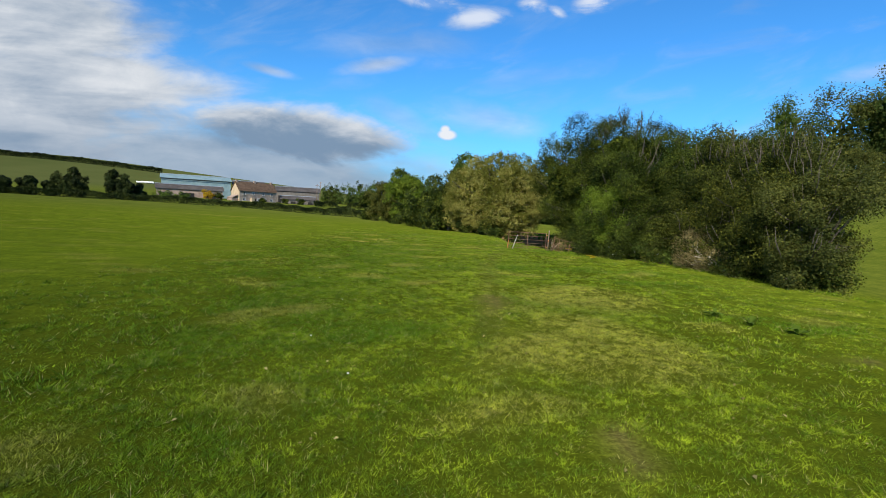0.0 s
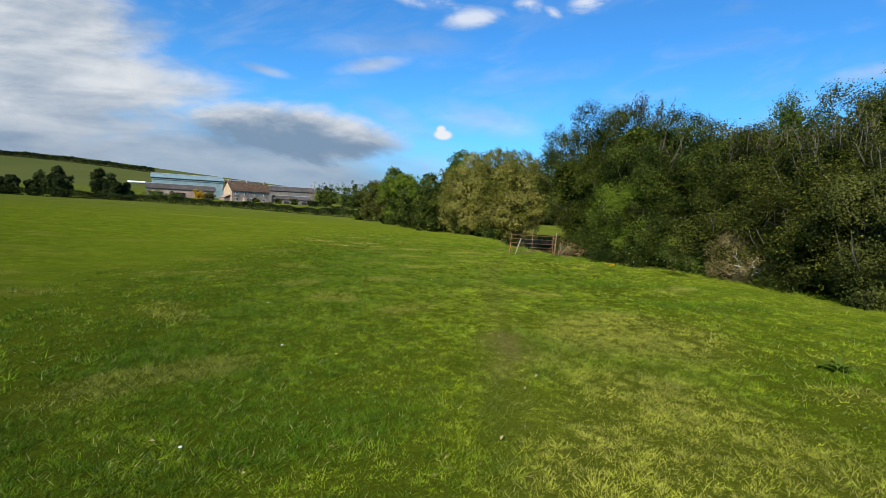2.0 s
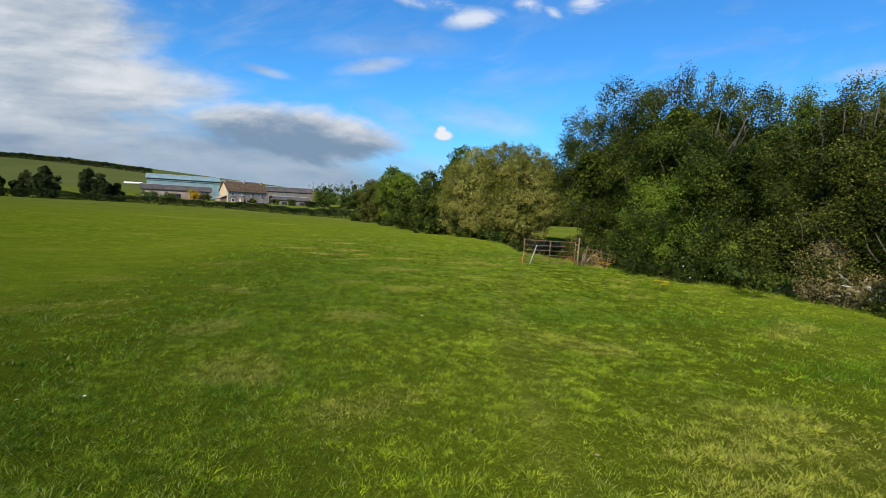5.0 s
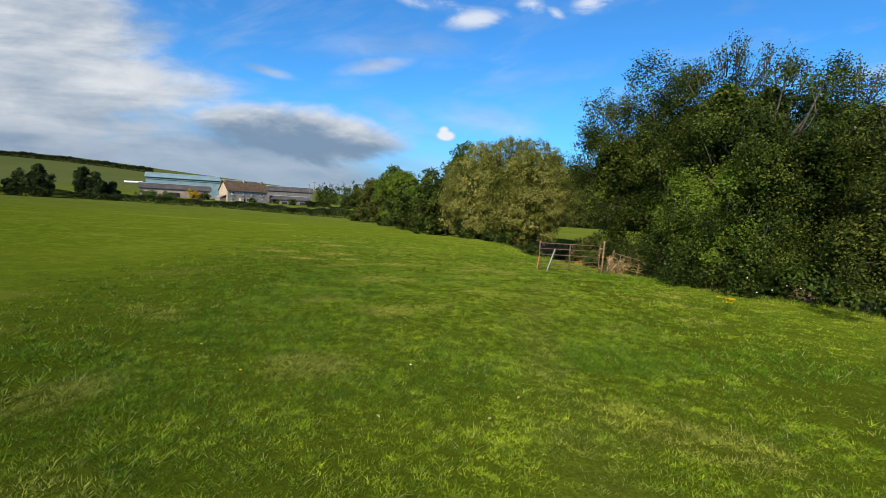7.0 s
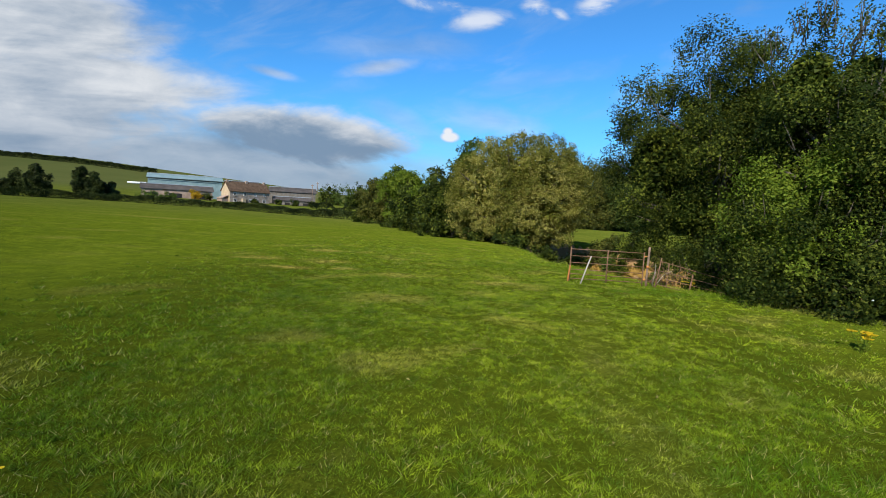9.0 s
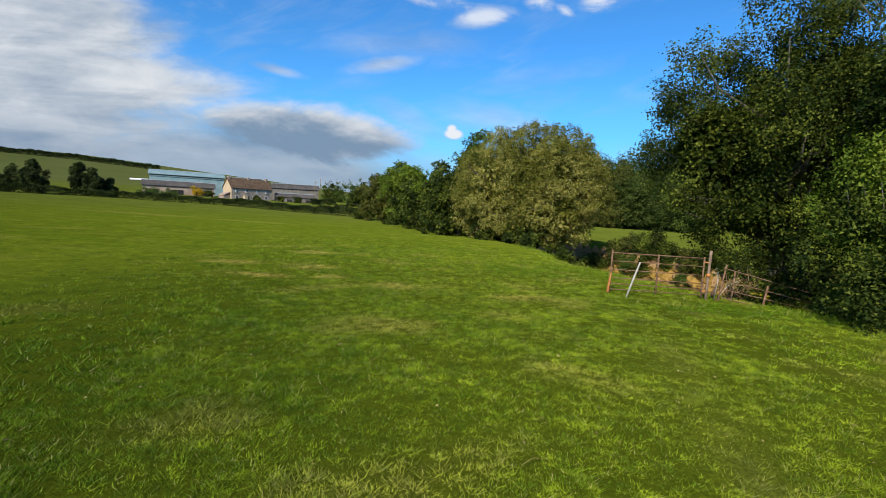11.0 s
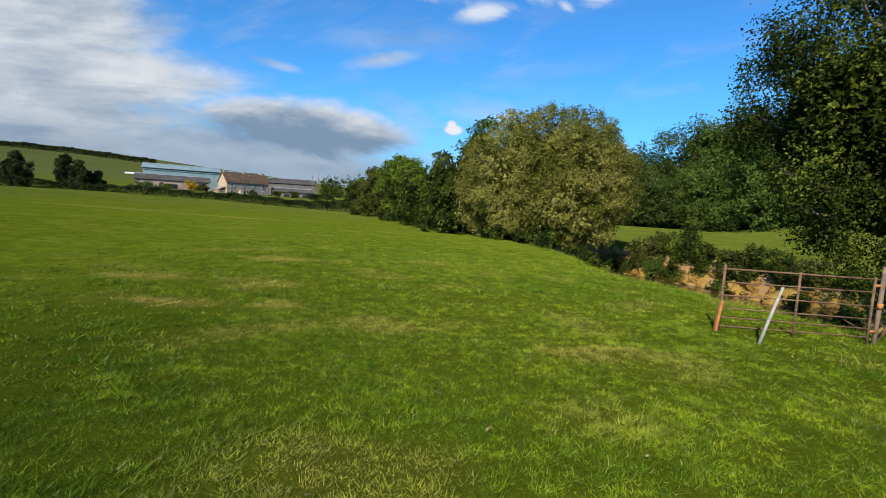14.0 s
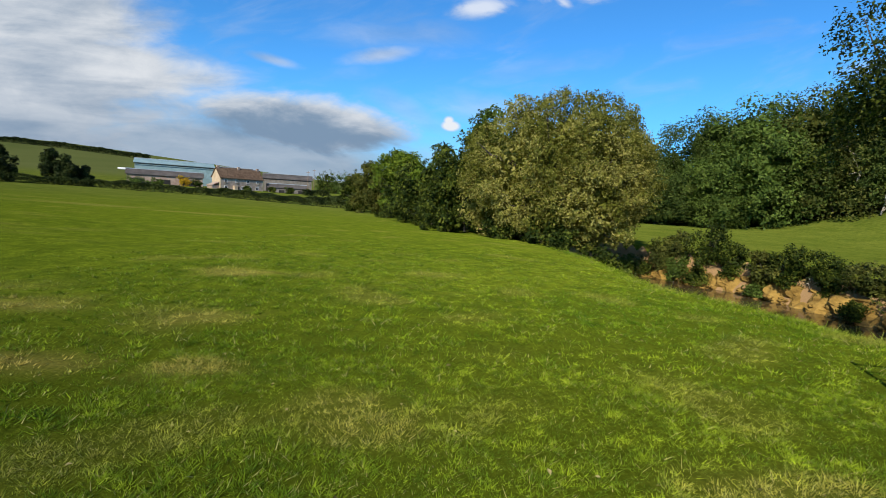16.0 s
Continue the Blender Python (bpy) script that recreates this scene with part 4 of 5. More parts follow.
barn(-148.2, 249.0, -0.5, 29.6, 33.5, 16.0, 10.6, 12.6, M_sheet, M_sheet, "long barn with pale blue sheeted sides and roof", 0, True)
barn(-139.6, 230.6, -0.4, 30.7, 29.5, 9.0, 4.8, 6.8, M_brick, M_slate, "low brown brick range in front of the long barn", 3)
barn(-95.6, 269.3, -0.7, 19, 24.0, 12.0, 7.4, 9.7, M_block, M_slate, "grey block barn with dark sheeted roof", 2)
barn(-88.3, 256.8, -0.9, 19, 18.0, 8.0, 3.0, 4.6, M_block, M_slate, "low grey shed with open dark bays", 4)
barn(-121.7, 274.0, -0.5, 24.5, 17.0, 10.0, 9.6, 11.6, M_brick, M_slate, "tall brown shed behind the farmhouse", 0)


def utility_pole(x, y, high):
    ob = thing("utility_pole", x, y, float(land(x, y)), "grey timber utility pole beside the farm", "pole")
    part("pole", tubes_mesh("pole", [([(0, 0, -0.4), (0, 0, high)], [0.18, 0.13])], M_galv, 8), ob)
    part("crossarm", a_box(-0.9, -0.08, high - 0.7, 0.9, 0.08, high - 0.5, bevel=0.02), ob, "", M_galv)
    for dx in (-0.75, 0.75):
        part("insulator", tubes_mesh("insulator", [([(dx, 0, high - 0.5), (dx, 0, high - 0.25)], [0.06, 0.04])], M_white, 6), ob)


utility_pole(-68.6, 255.2, 11.5)
utility_pole(-82.0, 313.0, 14.0)
tree("golden_shrub", -116.0, 232.0, [(0, 0, 2.2, 2.9, 2.2, 2.4), (1.8, 0, 1.7, 1.9, 1.9, 1.9)], 200, 22, 0.5, 0.3, M_gold, 61, "golden yellow shrub in front of the brick range", "shrub", fork=0.8, floor=0.0)
for k, (x, y, r, h) in enumerate(((-111, 234, 2.6, 3.0), (-94, 246, 1.8, 1.8), (-84, 250, 2.0, 2.0), (-76, 252, 2.4, 2.4), (-66, 250, 2.6, 2.4), (-130, 222, 5.0, 2.2), (-123, 224, 4.0, 1.8))):
    tree("garden_shrub", x, y, [(0, 0, h * 0.5, r, r * 0.8, h * 0.6)], 160, 20, 0.5, 0.28, M_dark if k < 5 else M_mid, 62 + k, "dark green shrub in front of the farm", "shrub", fork=0.5, floor=0.0, limbs=6, group="farm shrubs")


def white_trough(x, y, z):
    ob = thing("feed_wrap_row", x, y, z, "long row of pale wrapped bales beyond the hedge", "bales", 12)
    for k in range(9):
        bm = bmesh.new()
        bmesh.ops.create_cone(bm, cap_ends=True, segments=14, radius1=0.75, radius2=0.75, depth=1.3, matrix=pose(k * 1.35, 0, 0.72, 0, 90, 0))
        bmesh.ops.bevel(bm, geom=[e for e in bm.edges if len(e.link_faces) == 2 and e.calc_face_angle() > 1.0], offset=0.12, segments=2, affect="EDGES")
        part("bale", bm, ob, "", M_white)


white_trough(-232.0, 360.0, float(land(-226, 361)) + 0.1)

# ---- gate, broken rails and posts at the bank ----
GX, GY = 4.05, 29.7


def rod(name, a, b, r, parent, mat, label="", sides=8, r2=None):
    return part(name, tubes_mesh(name, [([a, b], [r, r if r2 is None else r2])], mat, sides), parent, label)


def field_gate():
    ob = thing("field_gate", GX, GY, float(land(GX, GY)), "rusty six-bar steel field gate standing in the grass by the river", "gate", -5.0)
    for k, h in enumerate((0.10, 0.25, 0.40, 0.62, 0.84, 1.06)):
        rod("bar", (0.0, 0, h), (2.32, 0, h - 0.01 * (k % 2)), 0.0115 if k < 5 else 0.015, ob, M_rust)
    for x in (0.0, 1.17, 2.30):
        rod("stile", (x, 0.0, -0.05), (x, 0.0, 1.14 if x == 0 else 1.08), 0.021, ob, M_rust)
    sleeve = bmesh.new()
    box(sleeve, -0.075, -0.05, 0.0, -0.035, 0.03, 0.52, bevel=0.008)
    bmesh.ops.rotate(sleeve, verts=sleeve.verts, cent=(0, 0, 0), matrix=Matrix.Rotation(0.10, 3, "Y"))
    part("hinge_plate", sleeve, ob, "bright orange rusted plate", M_rustbright)
    for h in (0.2, 0.95):
        rod("hinge", (2.30, 0, h), (2.40, 0, h), 0.02, ob, M_rustbright)


def gate_post():
    ob = thing("gate_post", 6.47, 29.52, float(land(6.47, 29.52)), "weathered grey-brown steel gate post", "post")
    rod("shaft", (0, 0, -0.4), (0.05, 0.03, 1.28), 0.034, ob, M_galv, "", 10)
    part("strap", tubes_mesh("strap", [([(0.02, 0, 0.60), (0.02, 0, 0.68)], [0.043, 0.043])], M_rustbright, 10), ob, "orange twine tied round the post")


def leaning_stick():
    ob = thing("leaning_stake", 4.18, 28.85, float(land(4.18, 28.85)), "pale bleached timber stake leaning on the gate", "stake")
    part("stake", tubes_mesh("stake", [([(-0.02, 0, -0.08), (0.14, 0.03, 0.42), (0.29, 0.05, 0.87)], [0.022, 0.024, 0.020])], M_pole, 7), ob)


def broken_rails():
    ob = thing("broken_fence_panel", 6.65, 29.45, float(land(6.65, 29.45)), "collapsed rusty steel fence panel leaning down the bank", "fence", -22.0)
    rod("post", (0.05, 0, -0.4), (0.22, 0.05, 0.95), 0.021, ob, M_rust)
    rod("post", (0.95, -0.05, -0.8), (1.15, 0.0, 0.52), 0.025, ob, M_rust)
    rod("post", (0.42, 0.25, -0.3), (0.46, 0.3, 0.78), 0.02, ob, M_rust)
    for a, b in ((0.86, 0.42), (0.55, 0.20), (0.32, 0.02), (0.10, -0.22)):
        rod("rail", (0.16, 0.02, a), (2.1, 0.0, b), 0.012, ob, M_rust)


field_gate()
gate_post()
leaning_stick()
broken_rails()

# ---- dead bush and fallen bough on the bank edge ----


def dead_bough():
    z = float(land(11.5, 20.2))
    ob = thing("fallen_bough", 11.35, 19.75, z, "bleached fallen bough with bare branches on the bank edge", "branch")
    part("trunk", tubes_mesh("trunk", [([(0.55, -0.25, -0.10), (0.35, -0.15, 0.12), (0.05, 0.0, 0.36), (-0.25, 0.15, 0.70)], [0.12, 0.11, 0.09, 0.04])], M_dead, 9), ob)
    rng = random.Random(3)
    for k in range(9):
        a = Vector((-0.1 + rng.uniform(-0.2, 0.2), 0.3 + rng.uniform(-0.3, 0.3), 0.35))
        d = Vector((rng.uniform(-1.0, 1.0), rng.uniform(-0.4, 1.2), rng.uniform(0.15, 0.9)))
        part("branch", tubes_mesh("branch", [([a, a + d * 0.5 + Vector((0, 0, 0.1)), a + d], [0.05, 0.03, 0.01])], M_dead, 5), ob)


def twig_tangle():
    """Flood-borne brushwood caught in the fallen panel."""
    x, y = 7.15, 29.62
    ob = thing("brushwood_tangle", x, y, float(land(x, y)), "dry reddish-brown brushwood caught in the fallen fence panel", "branch")
    rng = random.Random(21)
    for k in range(26):
        a = Vector((rng.uniform(-0.55, 0.5), rng.uniform(-0.12, 0.3), rng.uniform(-0.05, 0.12)))
        d = Vector((rng.uniform(-0.5, 0.6), rng.uniform(-0.25, 0.25), rng.uniform(0.1, 0.85)))
        m = a + d * 0.5 + Vector((rng.gauss(0, 0.09), rng.gauss(0, 0.05), rng.gauss(0, 0.06)))
        part("twig", tubes_mesh("twig", [([a, m, a + d], [0.014, 0.010, 0.004])], M_dead if k % 8 == 0 else M_rust, 5), ob)
    me, _ = crown_mesh("leaf", [(0.15, 0.1, 0.45, 0.40, 0.22, 0.36)], 40, 7, 0.12, 0.055, M_deadleaf, 23)
    tagged(part("leaf", me, ob, "withered tan leaves"), kind="stuff")


twig_tangle()
dead_bough()
tree("dead_bush", 11.2, 20.9, [(0, 0, 0.75, 1.0, 0.9, 0.8), (0.5, -0.6, 0.5, 0.8, 0.7, 0.5)], 900, 18, 0.3, 0.080, M_deadleaf, 71, "dry tan dead bush tangled with bramble", "bush", 0.05, 0.3, 60, 0.3, 0.34, stems=M_dead)


def bramble(x, y, r, h, mat, seed, label="low dark green bramble thicket along the bank", n=220, leaf=0.085, floor=0.0, z=None):
    tree("bramble_patch", x, y, [(0, 0, h * 0.45, r, r, h * 0.6)], int(n * 0.66), 16, 0.26, leaf * 1.15, mat, seed, label, "bramble", 0.03, 0.2, 26, 0.28, 0.6, floor, "bank brambles", z)


rng_b = random.Random(9)
for k, (x, y, r, h) in enumerate(((9.0, 27.6, 1.2, 1.3), (9.4, 26.2, 1.3, 1.5), (10.0, 24.9, 1.3, 1.4), (10.8, 23.6, 1.3, 1.5), (12.4, 22.6, 1.2, 1.2), (8.9, 29.0, 0.9, 1.1), (9.0, 30.6, 1.2, 2.9), (9.8, 29.8, 1.4, 3.4), (8.4, 29.9, 0.7, 1.0), (12.2, 19.0, 1.2, 1.0), (12.4, 17.4, 1.2, 1.1), (12.5, 15.6, 0.9, 1.0))):
    bramble(x, y, r, h, M_mid if k in (0, 3, 9) else M_dark, 80 + k)
# scrub hanging over the far bank, and under the sallow
for k, (x, y, r, h) in enumerate(((14.9, 57.2, 1.7, 1.8), (16.2, 55.0, 1.5, 1.5), (17.1, 53.6, 1.5, 1.6), (17.6, 51.6, 1.0, 1.0), (18.2, 50.2, 1.2, 1.2), (19.0, 48.6, 1.3, 1.0), (19.4, 46.8, 1.4, 0.9), (19.6, 44.6, 1.4, 1.0), (19.6, 42.4, 1.4, 1.0), (19.4, 40.0, 1.5, 1.2), (19.2, 37.4, 1.6, 1.3))):
    bramble(x - 0.5, y, r * (0.75 + 0.25 * math.sin(k * 2.3)), h * (0.8 + 0.35 * math.sin(k * 1.7)) + 0.9, M_dark if k % 3 else M_brown, 100 + k, "dark shrubs overhanging the sandy far bank", 360, 0.115, -0.5, -2.25)
for k, (y, r, h) in enumerate(((59.4, 0.9, 1.3), (58.0, 0.9, 1.2), (55.8, 0.8, 1.3), (54.7, 0.8, 1.1), (51.6, 0.4, 0.6), (46.4, 0.5, 0.7), (43.4, 0.6, 0.9))):
    x = float(np.interp(y, RIVER_Y, RIVER_X) + np.interp(y, RIVER_Y, HALF)) - 0.45
    bramble(x, y, r, h, M_dark if k % 2 else M_mid, 140 + k, "trailing scrub at the water's edge", 200, 0.11, 0.05, WATER + 0.05)
for k, (x, y, r, h) in enumerate(((3.0, 54.4, 2.0, 1.6), (5.6, 52.6, 1.9, 1.4), (8.0, 52.0, 1.7, 1.5), (-0.6, 58.4, 2.0, 1.8), (-3.0, 66.5, 2.0, 1.6), (-5.4, 76.0, 2.2, 1.8), (-8.0, 86.0, 2.2, 1.6))):
    bramble(x, y, r, h, M_dark, 120 + k, "dark undergrowth at the foot of the riverside trees", 220, 0.15)


# ---- sandy cliff on the far bank: slumped blocks of earth ----


def earth_blocks():
    """The eroded face: a rough lumpy wall, and slumped clods at its foot."""
    ys = np.arange(36.0, 60.0, 0.22)
    zs = np.linspace(WATER - 0.25, -2.05, 10)
    Y, Z = np.meshgrid(ys, zs)
    c = np.interp(ys, RIVER_Y, RIVER_X) + np.interp(ys, RIVER_Y, HALF)
    h = (Z - zs[0]) / (zs[-1] - zs[0])
    X = c[None, :] - 0.45 + 0.75 * h + 0.22 * np.sin(Y * 2.1 + 3 * Z) + 0.16 * np.sin(Y * 5.3 - 4 * Z) + 0.10 * np.sin(Y * 11 + 7 * Z)
    X[-1] += 0.9
    n = len(ys)
    i = (np.arange(len(zs) - 1)[:, None] * n + np.arange(n - 1)[None, :]).ravel()
    me = mesh_from("earth_bank", np.stack([X.ravel(), Y.ravel(), Z.ravel()], 1), np.stack([i, i + n, i + n + 1, i + 1], 1), M_earth)
    bank_ob = tagged(new("earth_bank", me), "eroded sandy orange earth face of the river bank", "bank", "", "structure")
    shapes = []
    for k in range(5):
        bm = bmesh.new()
        bmesh.ops.create_icosphere(bm, subdivisions=2, radius=1.0)
        for v in bm.verts:
            v.co *= 0.8 + 0.45 * noise.noise(v.co * 1.3 + Vector((k * 7, 0, 0)))
            v.co.z *= 0.6
        me = bpy.data.meshes.new("clod")
        bm.to_mesh(me)
        bm.free()
        me.materials.append(M_earth)
        shapes.append(me)
    rng = random.Random(12)
    for k in range(46):
        y = rng.uniform(38, 58)
        x = float(np.interp(y, RIVER_Y, RIVER_X) + np.interp(y, RIVER_Y, HALF)) - rng.uniform(-0.1, 0.75)
        ob = new("clod", shapes[k % 5])
        s = rng.uniform(0.08, 0.30)
        ob.matrix_world = pose(x, y, WATER + rng.uniform(0.0, 0.35), rng.uniform(-30, 30), rng.uniform(-30, 30), rng.uniform(0, 360)) @ Matrix.Diagonal((s, s, s, 1))
        ob.parent = bank_ob


earth_blocks()


def pale_snag(x, y, z, seed, size, label):
    """Bare bleached branches standing out of the foliage."""
    ob = thing("bare_branch", x, y, z, label, "branch")
    rng = random.Random(seed)
    runs = [([(0, 0, -size * 0.5), (0.1 * size, 0, 0), (0.3 * size, 0, size * 0.5), (0.8 * size, 0, size * 0.7)], [0.05 * size, 0.04 * size, 0.03 * size, 0.01 * size])]
    for k in range(7):
        a = Vector((0.1 * size, 0, rng.uniform(-0.3, 0.5) * size))
        d = Vector((rng.uniform(-0.8, 1.0), rng.uniform(-0.4, 0.2), rng.uniform(-0.2, 0.7))) * size
        runs.append(([a, a + d * 0.5 + Vector((0, 0, 0.06 * size)), a + d], [0.025 * size, 0.018 * size, 0.006 * size]))
    part("branch", tubes_mesh("branch", runs, M_dead, 5), ob)


pale_snag(59.5, 97.0, 9.0, 4, 3.5, "bleached dead branches at the edge of the wood")
pale_snag(61.5, 94.5, 4.0, 6, 2.5, "bleached dead branches at the edge of the wood")
pale_snag(18.0, 49.4, -2.2, 5, 0.8, "bleached driftwood caught on the earth bank")

# ---- flowers, straws and litter in the turf ----


def ragwort(x, y):
    z = float(land(x, y))
    ob = thing("ragwort_plant", x, y, z, "yellow flowering ragwort plant in the grass", "flower")
    rng = random.Random(2)
    runs, heads = [], []
    for k in range(7):
        e = Vector((rng.uniform(-0.16, 0.16), rng.uniform(-0.16, 0.16), rng.uniform(0.22, 0.34)))
        runs.append(([(0, 0, -0.02), e * 0.55, e], [0.008, 0.006, 0.004]))
        heads.append(e)
    part("stem", tubes_mesh("stem", runs, M_bright, 5), ob)
    for e in heads:
        bm = bmesh.new()
        for q in range(9):
            a = q * 0.698
            o = e + Vector((math.cos(a), math.sin(a), 0)) * 0.03 * (q % 3)
            bmesh.ops.create_cone(bm, cap_ends=True, segments=6, radius1=0.012, radius2=0.032, depth=0.02, matrix=Matrix.Translation(o + Vector((0, 0, 0.01))))
        part("flower_head", bm, ob, "clustered yellow flowers", M_yellow)
    me, _ = crown_mesh("leaf", [(0, 0, 0.08, 0.13, 0.13, 0.08)], 12, 6, 0.05, 0.05, M_bright, 5)
    part("leaf", me, ob)


ragwort(6.84, 21.88)
ragwort(7.75, 29.25)


def small_flower(x, y, mat, kind, label):
    z = float(land(x, y))
    ob = thing(kind, x, y, z, label, "flower", 0, kind + "s")
    part("stem", tubes_mesh("stem", [([(0, 0, -0.01), (0.005, 0, 0.05)], [0.002, 0.0015])], M_bright, 5), ob)
    bm = bmesh.new()
    for q in range(8):
        a = q * math.pi / 4
        bmesh.ops.create_cone(bm, cap_ends=True, segments=5, radius1=0.004, radius2=0.006, depth=0.006, matrix=Matrix.Translation((0.005 + 0.010 * math.cos(a), 0.010 * math.sin(a), 0.055)))
    part("petal_ring", bm, ob, "", mat)


for x, y in ((-1.86, 6.8), (-0.1, 16.7), (-2.0, 9.6), (-1.0, 5.2), (-3.2, 12.4)):
    small_flower(x, y, M_white, "clover_flower", "small white clover flower in the turf")
for x, y in ((-1.96, 16.2), (-1.2, 9.3), (-2.9, 17.2)):
    small_flower(x, y, M_yellow, "dandelion", "small yellow dandelion in the turf")
for k in range(9):
    x, y = 9.6 + rng_b.uniform(-0.9, 1.6), 24.2 + rng_b.uniform(-1.8, 2.2)
    ob = thing("bindweed_flower", x - 0.9, y - 0.4, float(land(x, y)) + rng_b.uniform(0.3, 0.9), "white bindweed flower on the bramble", "flower", 0, "bindweed flowers")
    bm = bmesh.new()
    bmesh.ops.create_cone(bm, cap_ends=False, segments=8, radius1=0.004, radius2=0.017, depth=0.05, matrix=pose(0, 0, 0, 70, 0, 0))
    part("trumpet", bm, ob, "", M_white)
for k, (x, y, turn, length) in enumerate(((3.15, 26.6, 80, 0.55), (0.45, 20.4, 30, 0.22), (-1.0, 22.6, 60, 0.2), (0.9, 23.7, 100, 0.25), (0.05, 13.9, 45, 0.12), (-2.3, 24.8, 70, 0.3), (1.8, 24.0, 20, 0.2), (-0.6, 26.2, 120, 0.25), (-1.6, 27.0, 40, 0.3))):
    ob = thing("dry_straw", x, y, float(land(x, y)) + 0.05, "pale dry straw lying on the turf", "straw", turn, "loose straws")
    part("stalk", tubes_mesh("stalk", [([(-length / 2, 0, 0.0), (0, 0.02, 0.015), (length / 2, -0.02, 0.01)], [0.0035, 0.0035, 0.002])], M_deadleaf, 5), ob)

# ---- grass ----


def grass(name, boxes, rate, tall, wide, seed, label, keep=None, per=20, radius=0.05):
    """Tufts of bent grass blades, one triangle each, rooted on the land and leaning out of their tuft."""
    rng = np.random.default_rng(seed)
    xs, ys = [], []
    for x0, x1, y0, y1 in boxes:
        n = int((x1 - x0) * (y1 - y0) * rate / per)
        xs.append(rng.uniform(x0, x1, n))
        ys.append(rng.uniform(y0, y1, n))
    tx, ty = np.concatenate(xs), np.concatenate(ys)
    if keep is not None:
        k = keep(tx, ty)
        tx, ty = tx[k], ty[k]
    off, half, run = river(tx, ty)
    dry, lush_dim, bare = cover_of(tx, ty)
    k = (off < -half + 0.1) & (rng.random(len(tx)) > bare * 1.05)
    tx, ty, dry, lush_dim, bare, off, half, run = [v[k] for v in (tx, ty, dry, lush_dim, bare, off, half, run)]
    rank = sstep(off, -half - run - 1.2, -half - run + 1.5)
    m = len(tx)
    tall_here = tall * rng.uniform(0.55, 1.5, m) * (1 + 0.55 * lush_dim + 0.7 * rank - 0.25 * bare) * (1 + 0.25 * ripple(tx, ty, 2.7, 6.0))
    tone = rng.random(m)
    t = np.repeat(np.arange(m), per)
    n = len(t)
    a = rng.uniform(0, 2 * np.pi, n)
    r = radius * np.sqrt(rng.random(n)) * rng.uniform(0.6, 1.5, m)[t]
    x, y = tx[t] + r * np.cos(a), ty[t] + r * np.sin(a)
    z = land(tx, ty)[t] - 0.012
    broad = rng.random(n) < 0.10
    h = tall_here[t] * rng.uniform(0.5, 1.2, n) * np.where(broad, 0.7, 1.0)
    lean = a + rng.normal(0, 0.9, n)
    flop = rng.uniform(0.3, 1.5, n) * h
    w2 = wide * rng.uniform(0.6, 1.3, n) * 0.5 * np.where(broad, 2.2, 1.0)
    b = rng.uniform(0, 2 * np.pi, n)
    root = np.stack([x, y, z], 1)
    side = np.stack([np.cos(b) * w2, np.sin(b) * w2, np.zeros(n)], 1)
    tip = root + np.stack([np.cos(lean) * flop + 0.15 * h, np.sin(lean) * flop, h * rng.uniform(0.6, 1.0, n)], 1)
    v = np.stack([root - side, root + side, tip], 1).reshape(-1, 3)
    me = mesh_from(name, v, np.arange(n * 3).reshape(-1, 3), M_blade)
    layer = me.attributes.new("tuft", "FLOAT", "POINT")
    layer.data.foreach_set("value", np.repeat(tone[t], 3).astype(np.float32))
    for key, value in zip(("dry", "lush_dim", "bare"), (dry, lush_dim, bare)):
        layer = me.attributes.new(key, "FLOAT", "POINT")
        layer.data.foreach_set("value", np.repeat(value[t], 3).astype(np.float32))
    tagged(new(name, me), label, "grass", "", "stuff")


grass("grass_turf", [(-3.8, 4.0, 2.2, 30.0)], 5400, 0.045, 0.0070, 91, "short cropped green grass with dry blades", None, 26, 0.045)
def thinning(x, y):
    """Tufts grow sparser away from the walked strip."""
    fade = (1 - sstep(np.abs(x - 1), 5, 11)) * (1 - sstep(y, 32, 46))
    return np.modf(np.abs(np.sin(x * 127.1 + y * 311.7)) * 43758.5)[0] < fade


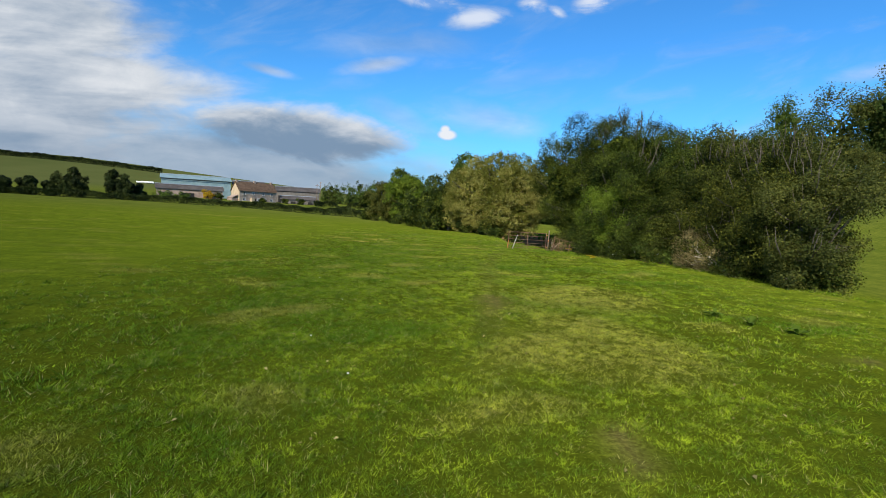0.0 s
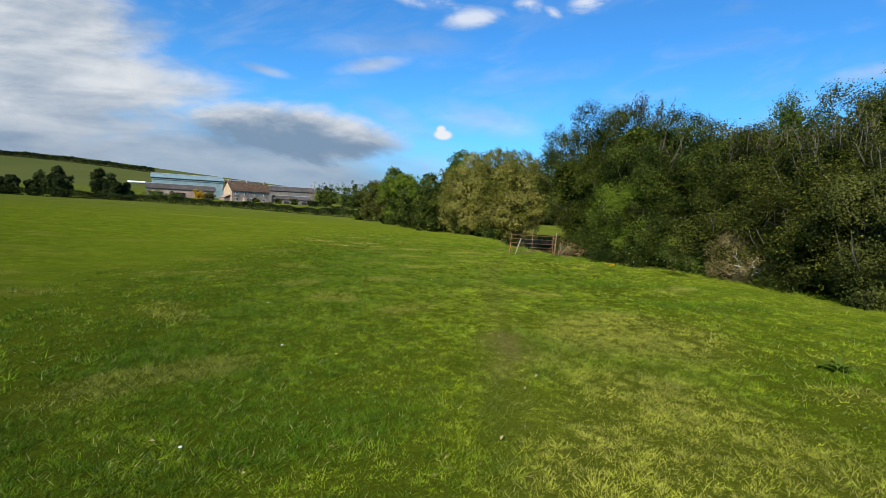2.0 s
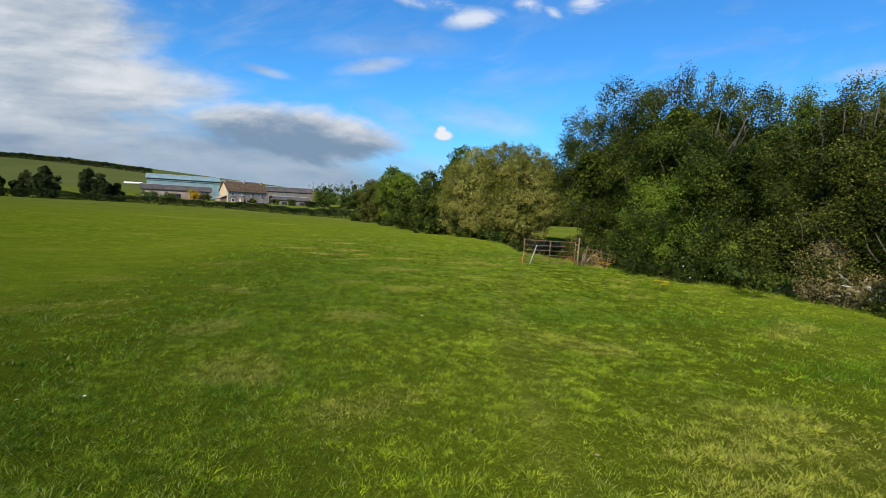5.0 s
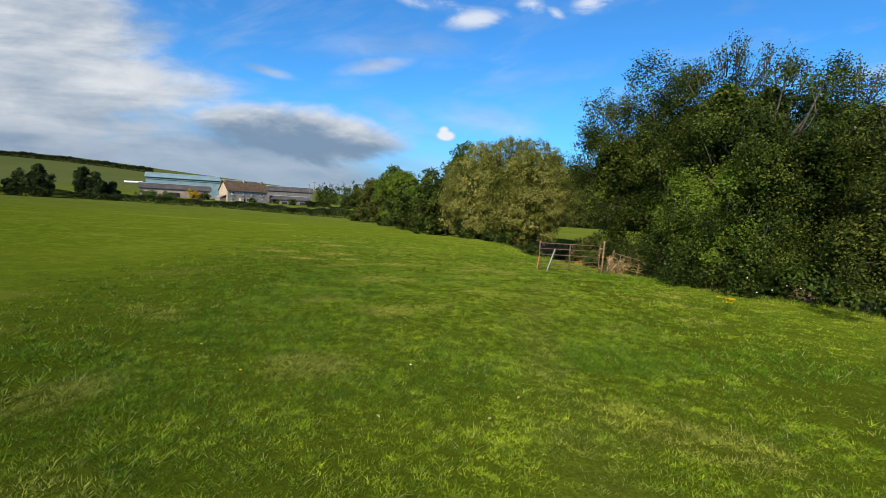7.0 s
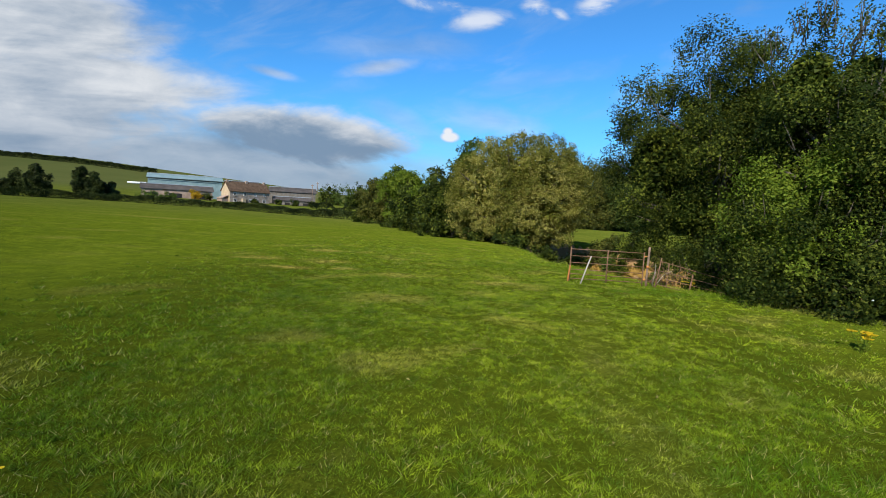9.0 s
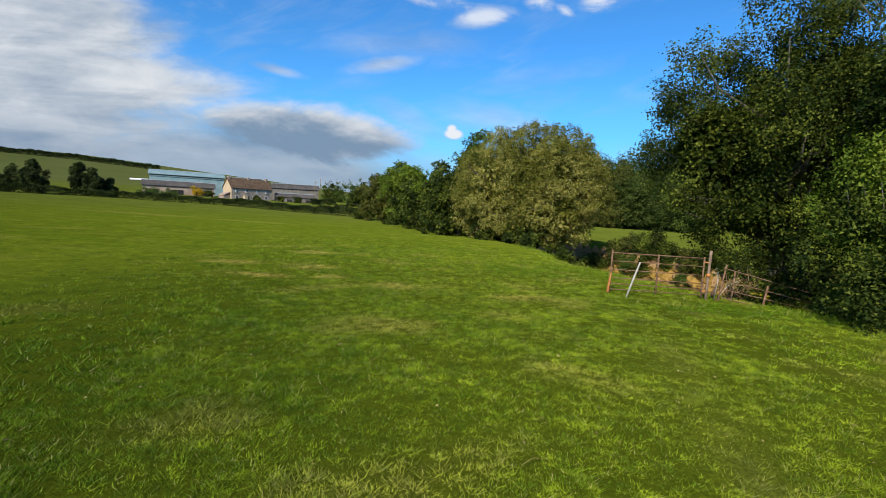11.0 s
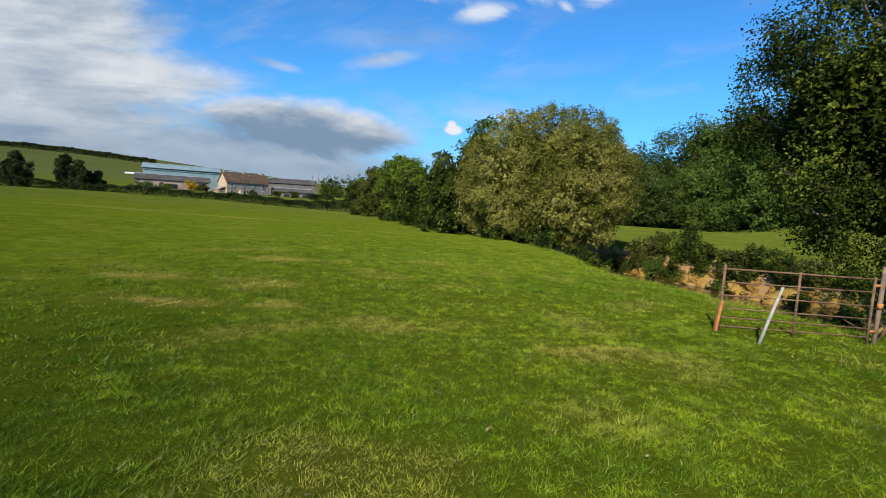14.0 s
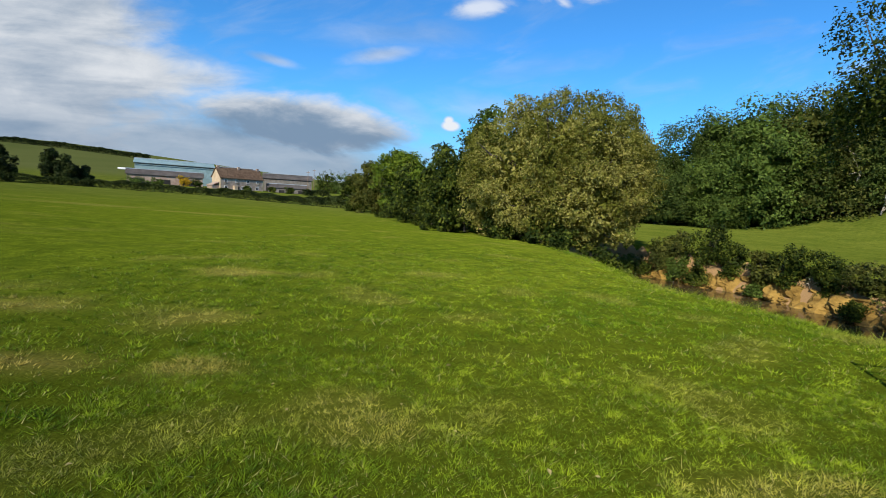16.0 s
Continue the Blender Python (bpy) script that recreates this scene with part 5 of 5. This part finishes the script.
grass("grass_turf", [(-10, -3.8, 3, 46), (4.0, 12.5, 3, 46), (-3.8, 4.0, 30, 46), (-3.8, 4.0, -2, 2.2)], 900, 0.054, 0.0140, 95, "short green pasture grass", thinning, 18, 0.07)
grass("rank_grass", [(4.5, 13.5, 10, 50)], 420, 0.10, 0.012, 94, "longer rank grass along the bank edge", lambda x, y: np.abs(river(x, y)[0] + river(x, y)[1] + river(x, y)[2] - 0.4) < 1.1 + 0.5 * ripple(x, y, 0.9, 2.0), 12, 0.07)


def dead_leaves():
    """Curled brown leaves lying on the turf, too many to count."""
    rng = np.random.default_rng(17)
    n = 420
    x, y = rng.uniform(-5, 6, n), rng.uniform(2, 32, n)
    pos = np.stack([x, y, land(x, y) + 0.045], 1)
    normal = unit(n, rng) * 0.5 + np.array([0, 0, 1.0])
    normal /= np.linalg.norm(normal, axis=1, keepdims=True)
    v = leaf_verts(pos, normal, np.full(n, 0.045), rng, 0.6)
    i = np.arange(n)[:, None] * 4
    me = mesh_from("fallen_leaves", v, np.concatenate([i + np.array([[0, 1, 2]]), i + np.array([[0, 2, 3]])]), M_deadleaf)
    tagged(new("fallen_leaves", me), "curled brown dead leaves scattered on the turf", "leaves", "", "stuff")


dead_leaves()


def dock_plant(x, y, seed):
    """A rosette of broad dark leaves."""
    ob = thing("dock_plant", x, y, float(land(x, y)), "broad-leaved dark green dock plant in the pasture", "weed", 0, "dock plants")
    rng = random.Random(seed)
    for k in range(9):
        a, length, rise = rng.uniform(0, 6.28), rng.uniform(0.14, 0.26), rng.uniform(0.05, 0.16)
        d, s = Vector((math.cos(a), math.sin(a), 0)), Vector((-math.sin(a), math.cos(a), 0))
        bm = bmesh.new()
        rows = []
        for q, (t, wide) in enumerate(((0.05, 0.008), (0.3, 0.035), (0.6, 0.042), (0.85, 0.025), (1.0, 0.003))):
            mid = d * length * t + Vector((0, 0, 0.02 + rise * math.sin(t * 2.4)))
            rows.append([bm.verts.new(mid + s * wide + Vector((0, 0, 0.012))), bm.verts.new(mid), bm.verts.new(mid - s * wide + Vector((0, 0, 0.012)))])
        for r0, r1 in zip(rows, rows[1:]):
            bm.faces.new((r0[0], r0[1], r1[1], r1[0]))
            bm.faces.new((r0[1], r0[2], r1[2], r1[1]))
        part("leaf", bm, ob, "", M_bright)


for k, (x, y) in enumerate(((5.75, 8.7), (6.2, 8.1), (5.5, 9.4))):
    dock_plant(x, y, 200 + k)
